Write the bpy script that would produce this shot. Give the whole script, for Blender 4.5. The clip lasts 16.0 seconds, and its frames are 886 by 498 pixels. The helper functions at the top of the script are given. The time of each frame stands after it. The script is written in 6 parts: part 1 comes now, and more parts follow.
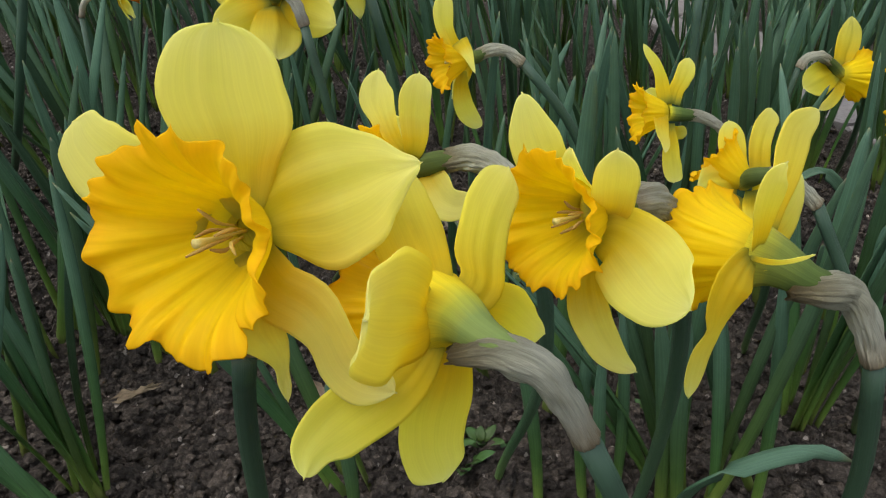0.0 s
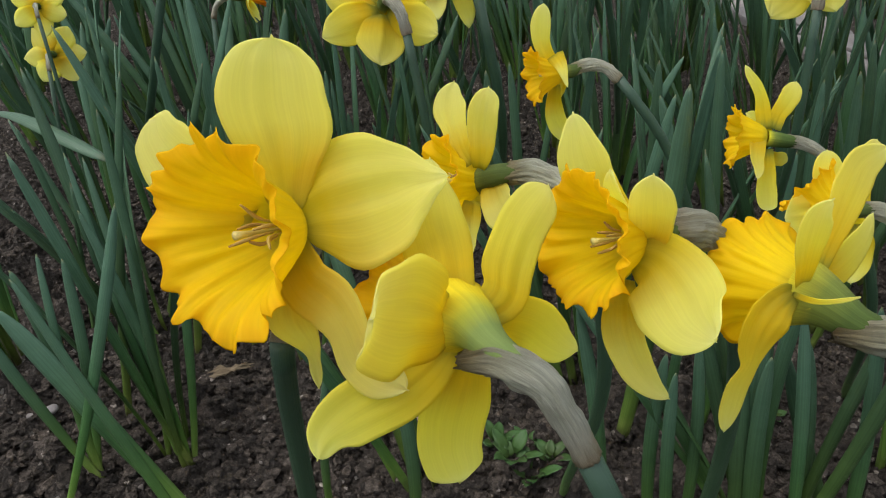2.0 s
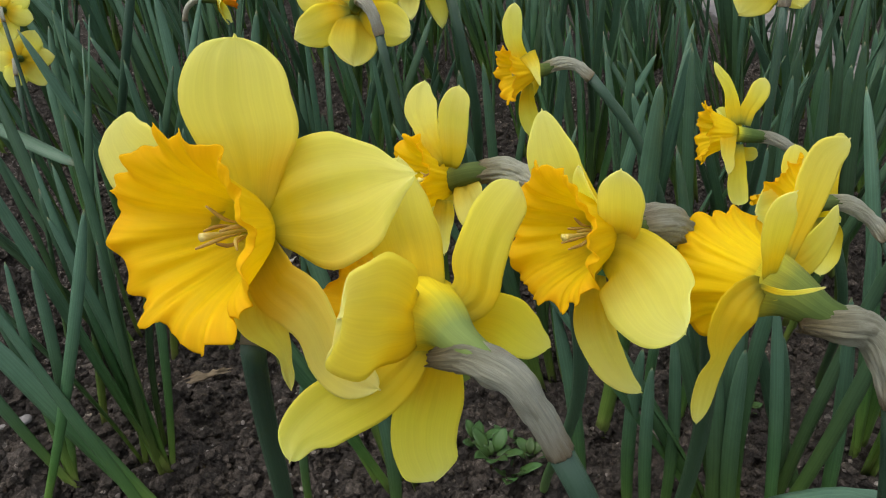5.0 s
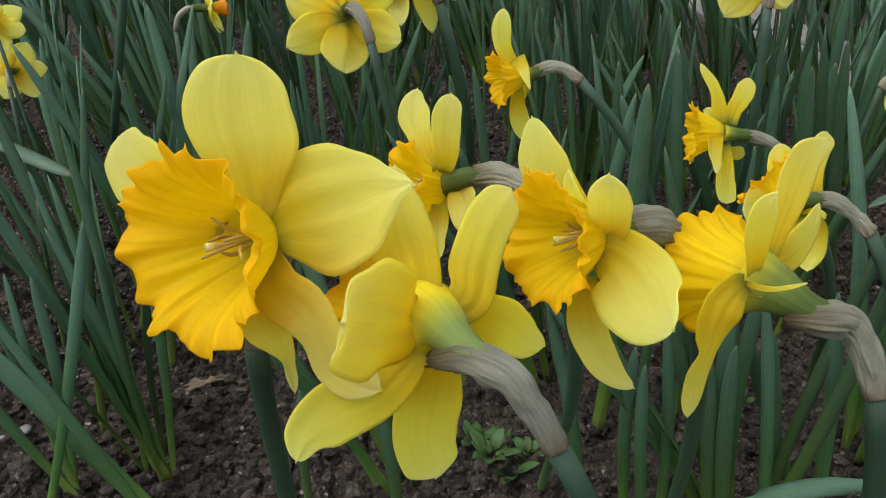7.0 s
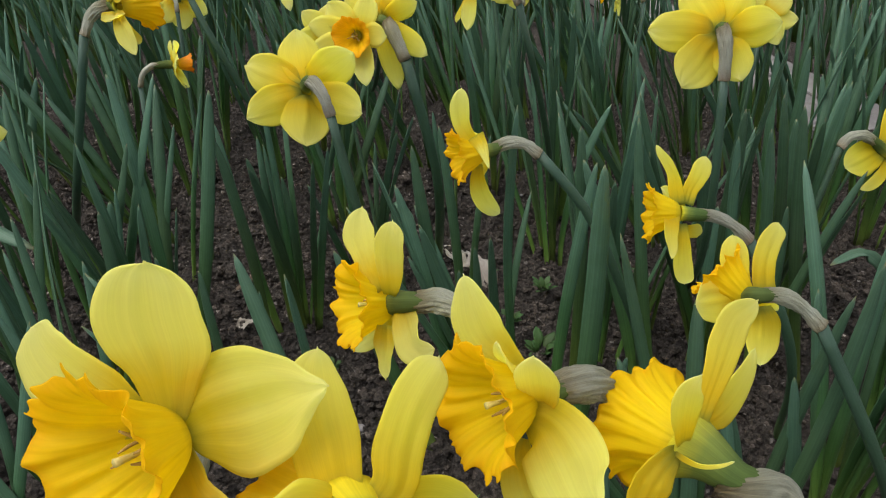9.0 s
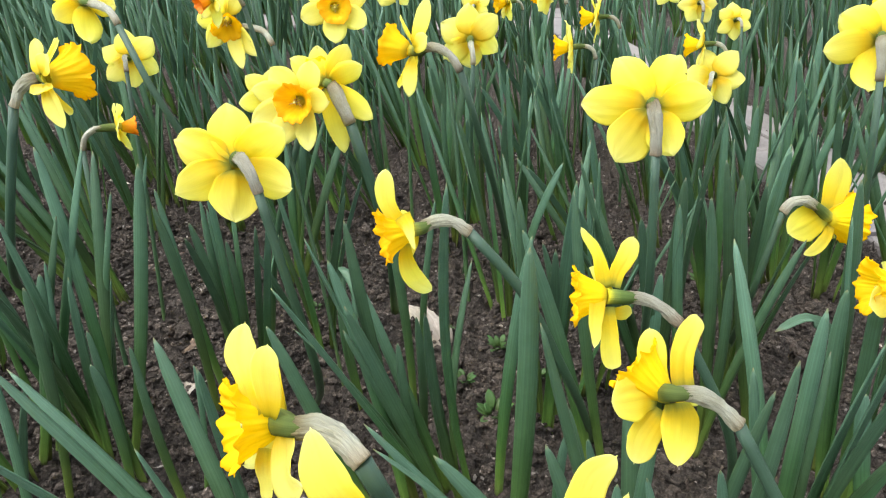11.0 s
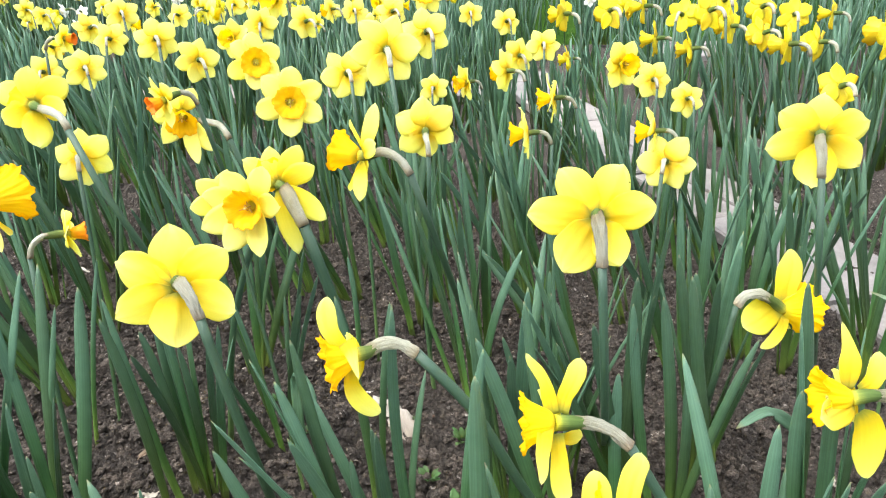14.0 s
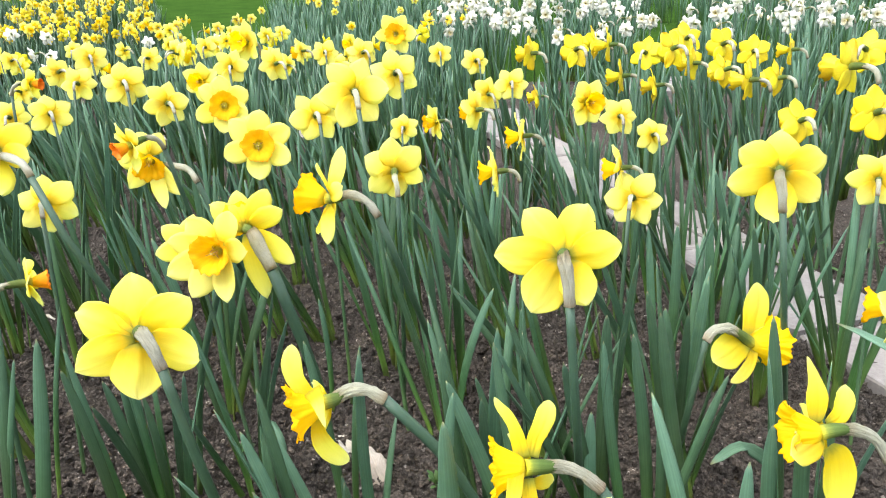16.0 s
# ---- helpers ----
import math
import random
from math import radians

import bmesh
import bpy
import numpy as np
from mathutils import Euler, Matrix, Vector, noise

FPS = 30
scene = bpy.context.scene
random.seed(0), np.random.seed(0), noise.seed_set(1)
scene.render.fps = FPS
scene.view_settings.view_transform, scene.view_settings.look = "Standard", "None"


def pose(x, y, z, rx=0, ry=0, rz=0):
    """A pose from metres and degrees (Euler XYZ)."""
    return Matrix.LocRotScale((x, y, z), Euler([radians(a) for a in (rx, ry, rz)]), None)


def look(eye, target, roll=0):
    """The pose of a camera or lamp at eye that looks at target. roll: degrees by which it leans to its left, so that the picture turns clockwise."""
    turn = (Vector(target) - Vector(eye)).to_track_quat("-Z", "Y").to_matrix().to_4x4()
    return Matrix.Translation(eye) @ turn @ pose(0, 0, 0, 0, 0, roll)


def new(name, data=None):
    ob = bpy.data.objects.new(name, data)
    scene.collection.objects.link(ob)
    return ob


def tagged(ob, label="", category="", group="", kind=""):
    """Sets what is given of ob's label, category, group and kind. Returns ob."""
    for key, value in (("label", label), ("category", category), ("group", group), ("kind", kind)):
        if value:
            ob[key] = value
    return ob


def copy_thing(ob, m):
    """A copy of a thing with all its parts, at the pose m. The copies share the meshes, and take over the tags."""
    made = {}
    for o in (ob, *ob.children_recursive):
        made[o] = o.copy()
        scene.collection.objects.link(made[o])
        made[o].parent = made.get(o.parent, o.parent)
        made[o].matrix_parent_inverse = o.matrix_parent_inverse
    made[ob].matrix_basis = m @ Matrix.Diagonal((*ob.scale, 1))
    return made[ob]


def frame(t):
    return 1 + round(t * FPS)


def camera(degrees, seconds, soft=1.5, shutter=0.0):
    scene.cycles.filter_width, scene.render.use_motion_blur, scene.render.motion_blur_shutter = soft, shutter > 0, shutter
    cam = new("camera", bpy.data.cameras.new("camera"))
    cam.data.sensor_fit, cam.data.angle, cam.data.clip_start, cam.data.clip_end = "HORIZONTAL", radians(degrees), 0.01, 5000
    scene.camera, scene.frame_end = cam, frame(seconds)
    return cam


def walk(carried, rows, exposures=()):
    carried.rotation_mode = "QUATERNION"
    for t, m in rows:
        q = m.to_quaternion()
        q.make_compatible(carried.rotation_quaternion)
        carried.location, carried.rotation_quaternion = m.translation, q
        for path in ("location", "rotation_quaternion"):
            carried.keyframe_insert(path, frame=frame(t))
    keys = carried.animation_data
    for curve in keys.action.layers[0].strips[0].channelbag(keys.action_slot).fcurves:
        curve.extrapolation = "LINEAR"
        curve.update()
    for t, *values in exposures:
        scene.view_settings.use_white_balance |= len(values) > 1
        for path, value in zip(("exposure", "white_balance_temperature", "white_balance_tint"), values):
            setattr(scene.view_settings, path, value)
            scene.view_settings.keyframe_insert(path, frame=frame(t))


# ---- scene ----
cam = camera(64.2, 16.0, soft=1.1)
PATH = [
    (0, (0.014, 0.0, 0.547), (-0.022, 1.683, -0.533), 0.7),
    (0.5, (0.023, -0.002, 0.547), (-0.076, 1.684, -0.525), 0.4),
    (1, (0.032, 0.002, 0.549), (-0.176, 1.676, -0.524), 0.0),
    (1.5, (0.034, -0.001, 0.549), (-0.235, 1.67, -0.517), 0.3),
    (2, (0.038, -0.005, 0.553), (-0.304, 1.652, -0.513), -0.2),
    (2.5, (0.045, -0.007, 0.552), (-0.336, 1.647, -0.506), -1.0),
    (3, (0.048, -0.005, 0.553), (-0.317, 1.653, -0.504), -1.2),
    (3.5, (0.048, -0.004, 0.552), (-0.285, 1.661, -0.506), -1.0),
    (4, (0.044, -0.003, 0.552), (-0.265, 1.663, -0.51), -0.7),
    (6.5, (0.04, -0.01, 0.554), (-0.23, 1.663, -0.508), -0.3),
    (7, (0.041, -0.011, 0.557), (-0.227, 1.664, -0.502), -1.0),
    (7.5, (0.048, -0.006, 0.566), (-0.215, 1.668, -0.497), -1.4),
    (8, (0.052, 0.001, 0.576), (-0.2, 1.676, -0.487), -1.6),
    (8.5, (0.054, 0.011, 0.588), (-0.187, 1.696, -0.462), -1.3),
    (9, (0.056, 0.021, 0.6), (-0.168, 1.723, -0.426), -0.8),
    (9.5, (0.069, 0.038, 0.615), (-0.162, 1.741, -0.408), -1.0),
    (9.7, (0.074, 0.038, 0.613), (-0.152, 1.753, -0.391), -1.2),
    (11.8, (0.113, 0.066, 0.646), (-0.055, 1.822, -0.295), -0.3),
    (12, (0.115, 0.064, 0.65), (-0.05, 1.824, -0.286), -0.4),
    (12.5, (0.111, 0.067, 0.659), (-0.051, 1.84, -0.253), -0.3),
    (13, (0.114, 0.076, 0.664), (-0.044, 1.866, -0.215), -0.8),
    (13.5, (0.125, 0.086, 0.669), (-0.024, 1.89, -0.182), -1.4),
    (14, (0.126, 0.093, 0.677), (-0.008, 1.91, -0.148), -1.4),
    (14.5, (0.123, 0.094, 0.678), (0.009, 1.926, -0.116), -1.7),
    (15, (0.123, 0.098, 0.682), (0.027, 1.943, -0.084), -1.6),
    (15.5, (0.128, 0.1, 0.68), (0.048, 1.954, -0.066), -1.9),
    (16, (0.135, 0.098, 0.682), (0.066, 1.956, -0.053), -1.8),
]
walk(cam, [(t, look(eye, target, roll)) for t, eye, target, roll in PATH],
     exposures=[(0.0, 0.82), (4.2, 0.81), (8.5, 0.81), (9.0, 0.86), (9.7, 0.98), (11.8, 2.30), (12.5, 2.34), (14.5, 2.28), (16.0, 2.18)])

# ---- overcast daylight ----
world = bpy.data.worlds.new("overcast_sky")
scene.world = world
world.use_nodes = True
wn, wl = world.node_tree.nodes, world.node_tree.links
sky = wn.new("ShaderNodeTexSky")
sky.sky_type = "NISHITA"
sky.sun_disc = False
sky.sun_elevation, sky.sun_rotation = radians(68), radians(-122)
sky.dust_density = 3.0
grey = wn.new("ShaderNodeHueSaturation")
grey.inputs["Saturation"].default_value = 0.42
wl.new(sky.outputs[0], grey.inputs["Color"])
wl.new(grey.outputs[0], wn["Background"].inputs["Color"])
wn["Background"].inputs["Strength"].default_value = 0.15
sun = new("sun", bpy.data.lights.new("sun", "SUN"))
sun.data.energy, sun.data.angle, sun.data.color = 0.7, radians(50), (1.0, 0.96, 0.90)
sun.matrix_world = look((-0.8, -0.5, 2.4), (0, 0, 0))


# ---- materials ----
def shader(name):
    m = bpy.data.materials.new(name)
    m.use_nodes = True
    nt = m.node_tree
    return m, nt.nodes, nt.links, nt.nodes["Principled BSDF"]


def ramp(nodes, stops):
    r = nodes.new("ShaderNodeValToRGB")
    el = r.color_ramp.elements
    while len(el) < len(stops):
        el.new(0.5)
    for e, (p, c) in zip(el, stops):
        e.position, e.color = p, (*c, 1)
    return r


def blend(nodes, links, mode, fac, a, b):
    n = nodes.new("ShaderNodeMix")
    n.data_type, n.blend_type = "RGBA", mode
    for sock, v in ((n.inputs[0], fac), (n.inputs[6], a), (n.inputs[7], b)):
        if isinstance(v, (int, float)):
            sock.default_value = v
        elif isinstance(v, tuple):
            sock.default_value = (*v, 1)
        else:
            links.new(v, sock)
    return n.outputs[2]


def noise_tex(nodes, links, vec, scale, detail=4.0, rough=0.6):
    n = nodes.new("ShaderNodeTexNoise")
    n.inputs["Scale"].default_value, n.inputs["Detail"].default_value, n.inputs["Roughness"].default_value = scale, detail, rough
    links.new(vec, n.inputs["Vector"])
    return n.outputs["Fac"]


def stretched(nodes, links, vec, sx, sy, sz=1.0):
    n = nodes.new("ShaderNodeMapping")
    n.inputs["Scale"].default_value = (sx, sy, sz)
    links.new(vec, n.inputs["Vector"])
    return n.outputs[0]


def relief(nodes, links, bsdf, height, strength, dist):
    b = nodes.new("ShaderNodeBump")
    b.inputs["Strength"].default_value, b.inputs["Distance"].default_value = strength, dist
    links.new(height, b.inputs["Height"])
    links.new(b.outputs[0], bsdf.inputs["Normal"])
    return b


def thin(m, nodes, links, bsdf, colour, share):
    """Lets light through a petal or leaf."""
    tr = nodes.new("ShaderNodeBsdfTranslucent")
    links.new(colour, tr.inputs["Color"])
    mix = nodes.new("ShaderNodeMixShader")
    mix.inputs[0].default_value = share
    links.new(bsdf.outputs[0], mix.inputs[1])
    links.new(tr.outputs[0], mix.inputs[2])
    links.new(mix.outputs[0], nodes["Material Output"].inputs["Surface"])


def organ(name, stops, streak, vein=(46, 1.6), share=0.35, rough=0.5, vary=0.12, bump=0.25, hue=0.012, vein_dark=0.2, specks=False, gloss=0.35):
    """Plant tissue: colours run along the length (UV y), fine veins run with it."""
    m, nodes, links, bsdf = shader(name)
    uv = nodes.new("ShaderNodeTexCoord").outputs["UV"]
    sep = nodes.new("ShaderNodeSeparateXYZ")
    links.new(uv, sep.inputs[0])
    soft = noise_tex(nodes, links, stretched(nodes, links, uv, 5, 2), 1.0, 3)
    shift = nodes.new("ShaderNodeMath")
    shift.operation, shift.inputs[1].default_value = "MULTIPLY_ADD", 0.10
    links.new(soft, shift.inputs[0])
    links.new(sep.outputs["Y"], shift.inputs[2])
    less = nodes.new("ShaderNodeMath")
    less.operation, less.inputs[1].default_value = "SUBTRACT", 0.05
    links.new(shift.outputs[0], less.inputs[0])
    r = ramp(nodes, stops)
    links.new(less.outputs[0], r.inputs[0])
    veins = noise_tex(nodes, links, stretched(nodes, links, uv, *vein), 1.0, 3, 0.65)
    vr = ramp(nodes, [(0.35, (1 - vein_dark,) * 3), (0.62, (1.0, 1.0, 1.0))])
    links.new(veins, vr.inputs[0])
    c = blend(nodes, links, "MULTIPLY", 0.8, r.outputs[0], vr.outputs[0])
    obj = nodes.new("ShaderNodeTexCoord").outputs["Object"]
    blot = noise_tex(nodes, links, obj, 45.0, 5)
    br = ramp(nodes, [(0.35, streak), (0.68, (1.0, 1.0, 1.0))])
    links.new(blot, br.inputs[0])
    c = blend(nodes, links, "MULTIPLY", 0.7, c, br.outputs[0])
    if specks:
        vor = nodes.new("ShaderNodeTexVoronoi")
        vor.inputs["Scale"].default_value = 115.0
        links.new(obj, vor.inputs["Vector"])
        sc = nodes.new("ShaderNodeSeparateColor")
        links.new(vor.outputs["Color"], sc.inputs[0])
        rare = ramp(nodes, [(0.962, (0, 0, 0)), (0.97, (1, 1, 1))])
        links.new(sc.outputs[0], rare.inputs[0])
        dot = ramp(nodes, [(0.07, (1, 1, 1)), (0.10, (0, 0, 0))])
        links.new(vor.outputs["Distance"], dot.inputs[0])
        c = blend(nodes, links, "MIX", blend(nodes, links, "MULTIPLY", 1.0, rare.outputs[0], dot.outputs[0]), c, (0.05, 0.03, 0.01))
    info = nodes.new("ShaderNodeObjectInfo")
    hs = nodes.new("ShaderNodeHueSaturation")
    for sock, lo, hi in (("Hue", 0.5 - hue, 0.5 + hue), ("Value", 1 - vary, 1 + vary)):
        mr = nodes.new("ShaderNodeMapRange")
        mr.inputs["To Min"].default_value, mr.inputs["To Max"].default_value = lo, hi
        links.new(info.outputs["Random"], mr.inputs["Value"])
        links.new(mr.outputs[0], hs.inputs[sock])
    links.new(c, hs.inputs["Color"])
    c = hs.outputs[0]
    links.new(c, bsdf.inputs["Base Color"])
    bsdf.inputs["Roughness"].default_value = rough
    bsdf.inputs["Specular IOR Level"].default_value = gloss
    relief(nodes, links, bsdf, veins, bump, 0.0009)
    if share:
        thin(m, nodes, links, bsdf, c, share)
    return m


PETAL = organ("petal_yellow", [(0.0, (0.62, 0.56, 0.06)), (0.06, (0.84, 0.70, 0.05)), (0.16, (0.90, 0.76, 0.06)), (0.36, (0.96, 0.935, 0.27)), (0.8, (0.96, 0.955, 0.40)), (0.96, (0.96, 0.96, 0.48)), (0.985, (0.92, 0.90, 0.40)), (1.0, (0.90, 0.88, 0.66))],
              (0.99, 0.98, 0.93), vein=(38, 1.0), share=0.76, rough=0.6, vary=0.03, bump=0.20, hue=0.005, vein_dark=0.065, specks=True, gloss=0.15)
PETAL_OUTSIDE = organ("petal_yellow_outside", [(0.0, (0.36, 0.40, 0.08)), (0.05, (0.54, 0.52, 0.07)), (0.10, (0.80, 0.68, 0.05)), (0.18, (0.92, 0.76, 0.045)), (0.42, (0.95, 0.87, 0.14)), (0.75, (0.96, 0.92, 0.27)), (0.96, (0.96, 0.95, 0.42)), (0.985, (0.92, 0.90, 0.40)), (1.0, (0.90, 0.88, 0.66))],
                      (0.99, 0.98, 0.93), vein=(38, 1.0), share=0.76, rough=0.6, vary=0.03, bump=0.20, hue=0.005, vein_dark=0.065, specks=True, gloss=0.15)
CORONA = organ("corona_golden", [(0.0, (0.70, 0.60, 0.04)), (0.2, (0.96, 0.78, 0.020)), (0.6, (0.97, 0.77, 0.014)), (0.9, (0.97, 0.71, 0.010)), (1.0, (0.96, 0.64, 0.010))],
               (0.98, 0.96, 0.9), vein=(44, 1.6), share=0.66, rough=0.55, vary=0.04, bump=0.14, hue=0.006, vein_dark=0.08, gloss=0.15)
CORONA_AMBER = organ("corona_amber", [(0.0, (0.80, 0.62, 0.03)), (0.3, (0.96, 0.66, 0.014)), (0.8, (0.95, 0.56, 0.010)), (1.0, (0.94, 0.48, 0.010))],
                     (0.97, 0.93, 0.86), vein=(44, 1.6), share=0.5, rough=0.55, vary=0.05, bump=0.2, vein_dark=0.15, gloss=0.15)
CORONA_ORANGE = organ("corona_orange", [(0.0, (0.85, 0.45, 0.01)), (0.5, (0.92, 0.33, 0.008)), (1.0, (0.90, 0.24, 0.006))],
                      (0.94, 0.85, 0.8), vein=(50, 1.2), share=0.3, rough=0.5, vary=0.05)
TRUMPET = organ("corona_deep_yellow", [(0.0, (0.75, 0.64, 0.03)), (0.3, (0.86, 0.74, 0.02)), (1.0, (0.88, 0.70, 0.012))],
                (0.95, 0.9, 0.8), vein=(50, 1.2), share=0.3, rough=0.5, vary=0.05)
WHITE = organ("petal_white", [(0.0, (0.6, 0.62, 0.35)), (0.2, (0.82, 0.82, 0.70)), (1.0, (0.86, 0.87, 0.83))],
              (0.95, 0.95, 0.9), vein=(34, 1.3), share=0.35, rough=0.55, vary=0.05)
CREAM = organ("corona_cream", [(0.0, (0.75, 0.7, 0.35)), (1.0, (0.84, 0.80, 0.62))], (0.95, 0.9, 0.85), share=0.3, vary=0.08)
# greener towards the base; stops 0.2 and 0.36 also carry painted clump shade
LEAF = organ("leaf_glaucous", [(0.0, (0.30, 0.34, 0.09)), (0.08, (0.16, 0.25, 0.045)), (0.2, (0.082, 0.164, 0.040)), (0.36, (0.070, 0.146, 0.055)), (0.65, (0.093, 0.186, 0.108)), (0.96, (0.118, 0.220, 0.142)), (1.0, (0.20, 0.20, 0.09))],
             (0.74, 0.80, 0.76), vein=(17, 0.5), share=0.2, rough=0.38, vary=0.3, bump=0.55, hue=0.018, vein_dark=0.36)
STEM = organ("stem_green", [(0.0, (0.038, 0.078, 0.050)), (0.7, (0.050, 0.105, 0.042)), (1.0, (0.13, 0.20, 0.05))],
             (0.82, 0.86, 0.84), vein=(26, 0.6), share=0.0, rough=0.45, vary=0.12, bump=0.5, vein_dark=0.25)
OVARY = organ("ovary_green", [(0.0, (0.80, 0.64, 0.03)), (0.10, (0.50, 0.46, 0.05)), (0.22, (0.23, 0.27, 0.055)), (0.42, (0.12, 0.17, 0.045)), (1.0, (0.08, 0.125, 0.035))],
              (0.85, 0.9, 0.8), vein=(30, 0.6), share=0.3, rough=0.6, vary=0.06, vein_dark=0.3, bump=0.4, gloss=0.1)
OVARY_PALE = organ("ovary_pale_green", [(0.0, (0.88, 0.62, 0.02)), (0.16, (0.84, 0.62, 0.025)), (0.30, (0.46, 0.45, 0.055)), (0.45, (0.25, 0.31, 0.09)), (1.0, (0.15, 0.22, 0.08))],
                   (0.85, 0.9, 0.8), vein=(30, 0.6), share=0.3, rough=0.6, vary=0.06, vein_dark=0.16, bump=0.25, gloss=0.1)
SPATHE = organ("spathe_papery", [(0.0, (0.20, 0.15, 0.07)), (0.10, (0.34, 0.30, 0.18)), (0.3, (0.52, 0.53, 0.41)), (0.75, (0.62, 0.64, 0.53)), (0.92, (0.55, 0.51, 0.39)), (1.0, (0.40, 0.33, 0.22))],
               (0.66, 0.60, 0.48), vein=(90, 3.4), share=0.36, rough=0.30, vary=0.12, bump=1.0, vein_dark=0.48, gloss=0.55)
POLLEN = organ("anther_tan", [(0.0, (0.74, 0.56, 0.14)), (0.4, (0.62, 0.44, 0.12)), (1.0, (0.42, 0.28, 0.07))], (0.7, 0.6, 0.5), share=0.0, rough=0.8)
STIGMA = organ("stigma_pale", [(0.0, (0.72, 0.62, 0.15)), (1.0, (0.80, 0.70, 0.22))], (0.9, 0.9, 0.8), share=0.2)
STRAW = organ("dried_husk", [(0.0, (0.42, 0.37, 0.30)), (1.0, (0.60, 0.56, 0.49))], (0.7, 0.66, 0.6), vein=(20, 2), share=0.2, rough=0.75, bump=0.8, vein_dark=0.3)
BARK = organ("dried_bark", [(0.0, (0.20, 0.15, 0.10)), (1.0, (0.27, 0.21, 0.14))], (0.6, 0.55, 0.5), vein=(16, 1.5), share=0.0, rough=0.85, bump=1.0, vein_dark=0.4)
WEED = organ("weed_green", [(0.0, (0.06, 0.11, 0.025)), (1.0, (0.055, 0.125, 0.035))], (0.8, 0.85, 0.8), vein=(10, 1), share=0.2, vary=0.15)


def soil_material(name, pieces=False):
    """pieces: loose lumps, some drier and paler than others."""
    m, nodes, links, bsdf = shader(name)
    pos = nodes.new("ShaderNodeNewGeometry").outputs["Position"]
    big = noise_tex(nodes, links, pos, 7.0, 6, 0.62)
    fine = noise_tex(nodes, links, pos, 190.0, 8, 0.75)
    r = ramp(nodes, [(0.33, (0.025, 0.022, 0.019)), (0.5, (0.068, 0.060, 0.053)), (0.68, (0.15, 0.134, 0.120))])
    links.new(fine, r.inputs[0])
    r2 = ramp(nodes, [(0.3, (0.72, 0.70, 0.68)), (0.7, (1.08, 1.03, 0.98))])
    links.new(big, r2.inputs[0])
    c = blend(nodes, links, "MULTIPLY", 1.0, r.outputs[0], r2.outputs[0])
    vor = nodes.new("ShaderNodeTexVoronoi")
    vor.inputs["Scale"].default_value = 240.0
    links.new(pos, vor.inputs["Vector"])
    grit = ramp(nodes, [(0.982, (0, 0, 0)), (0.99, (1, 1, 1))])
    sep = nodes.new("ShaderNodeSeparateColor")
    links.new(vor.outputs["Color"], sep.inputs[0])
    links.new(sep.outputs[0], grit.inputs[0])
    c = blend(nodes, links, "MIX", grit.outputs[0], c, (0.26, 0.235, 0.21))
    if pieces:
        dry = ramp(nodes, [(0.0, (0.62, 0.61, 0.60)), (0.5, (1.15, 1.12, 1.09)), (1.0, (1.75, 1.69, 1.62))])
        links.new(nodes.new("ShaderNodeNewGeometry").outputs["Random Per Island"], dry.inputs[0])
        c = blend(nodes, links, "MULTIPLY", 1.0, c, dry.outputs[0])
    links.new(c, bsdf.inputs["Base Color"])
    bsdf.inputs["Roughness"].default_value = 0.95
    bsdf.inputs["Specular IOR Level"].default_value = 0.2
    crumb = nodes.new("ShaderNodeTexVoronoi")
    crumb.inputs["Scale"].default_value = 170.0
    links.new(pos, crumb.inputs["Vector"])
    high = blend(nodes, links, "SUBTRACT", 0.7, fine, crumb.outputs["Distance"])
    relief(nodes, links, bsdf, high, 1.0, 0.008)
    return m


def stone_material():
    m, nodes, links, bsdf = shader("flagstone")
    pos = nodes.new("ShaderNodeNewGeometry").outputs["Position"]
    a = noise_tex(nodes, links, pos, 9.0, 7, 0.65)
    b = noise_tex(nodes, links, pos, 130.0, 5, 0.7)
    r = ramp(nodes, [(0.3, (0.16, 0.155, 0.150)), (0.5, (0.215, 0.210, 0.204)), (0.75, (0.27, 0.263, 0.254))])
    links.new(a, r.inputs[0])
    r2 = ramp(nodes, [(0.3, (0.72, 0.70, 0.68)), (0.65, (1, 1, 1))])
    links.new(b, r2.inputs[0])
    c = blend(nodes, links, "MULTIPLY", 0.8, r.outputs[0], r2.outputs[0])
    info = nodes.new("ShaderNodeObjectInfo")
    r3 = ramp(nodes, [(0.0, (0.85, 0.83, 0.84)), (1.0, (1.08, 1.02, 0.98))])
    links.new(info.outputs["Random"], r3.inputs[0])
    c = blend(nodes, links, "MULTIPLY", 1.0, c, r3.outputs[0])
    links.new(c, bsdf.inputs["Base Color"])
    bsdf.inputs["Roughness"].default_value = 0.85
    relief(nodes, links, bsdf, b, 0.6, 0.003)
    return m


def lawn_material():
    m, nodes, links, bsdf = shader("lawn_grass")
    pos = nodes.new("ShaderNodeNewGeometry").outputs["Position"]
    a = noise_tex(nodes, links, pos, 3.0, 6, 0.7)
    r = ramp(nodes, [(0.3, (0.018, 0.045, 0.008)), (0.7, (0.034, 0.075, 0.013))])
    links.new(a, r.inputs[0])
    links.new(r.outputs[0], bsdf.inputs["Base Color"])
    bsdf.inputs["Roughness"].default_value = 1.0
    bsdf.inputs["Specular IOR Level"].default_value = 0.0
    relief(nodes, links, bsdf, noise_tex(nodes, links, pos, 60.0, 5), 0.8, 0.02)
    return m


SOIL, CLOD, STONE, LAWN = soil_material("garden_soil"), soil_material("soil_lumps", True), stone_material(), lawn_material()

# ---- geometry helpers ----
rnd = random.Random(7)


def V(p):
    return Vector(p)


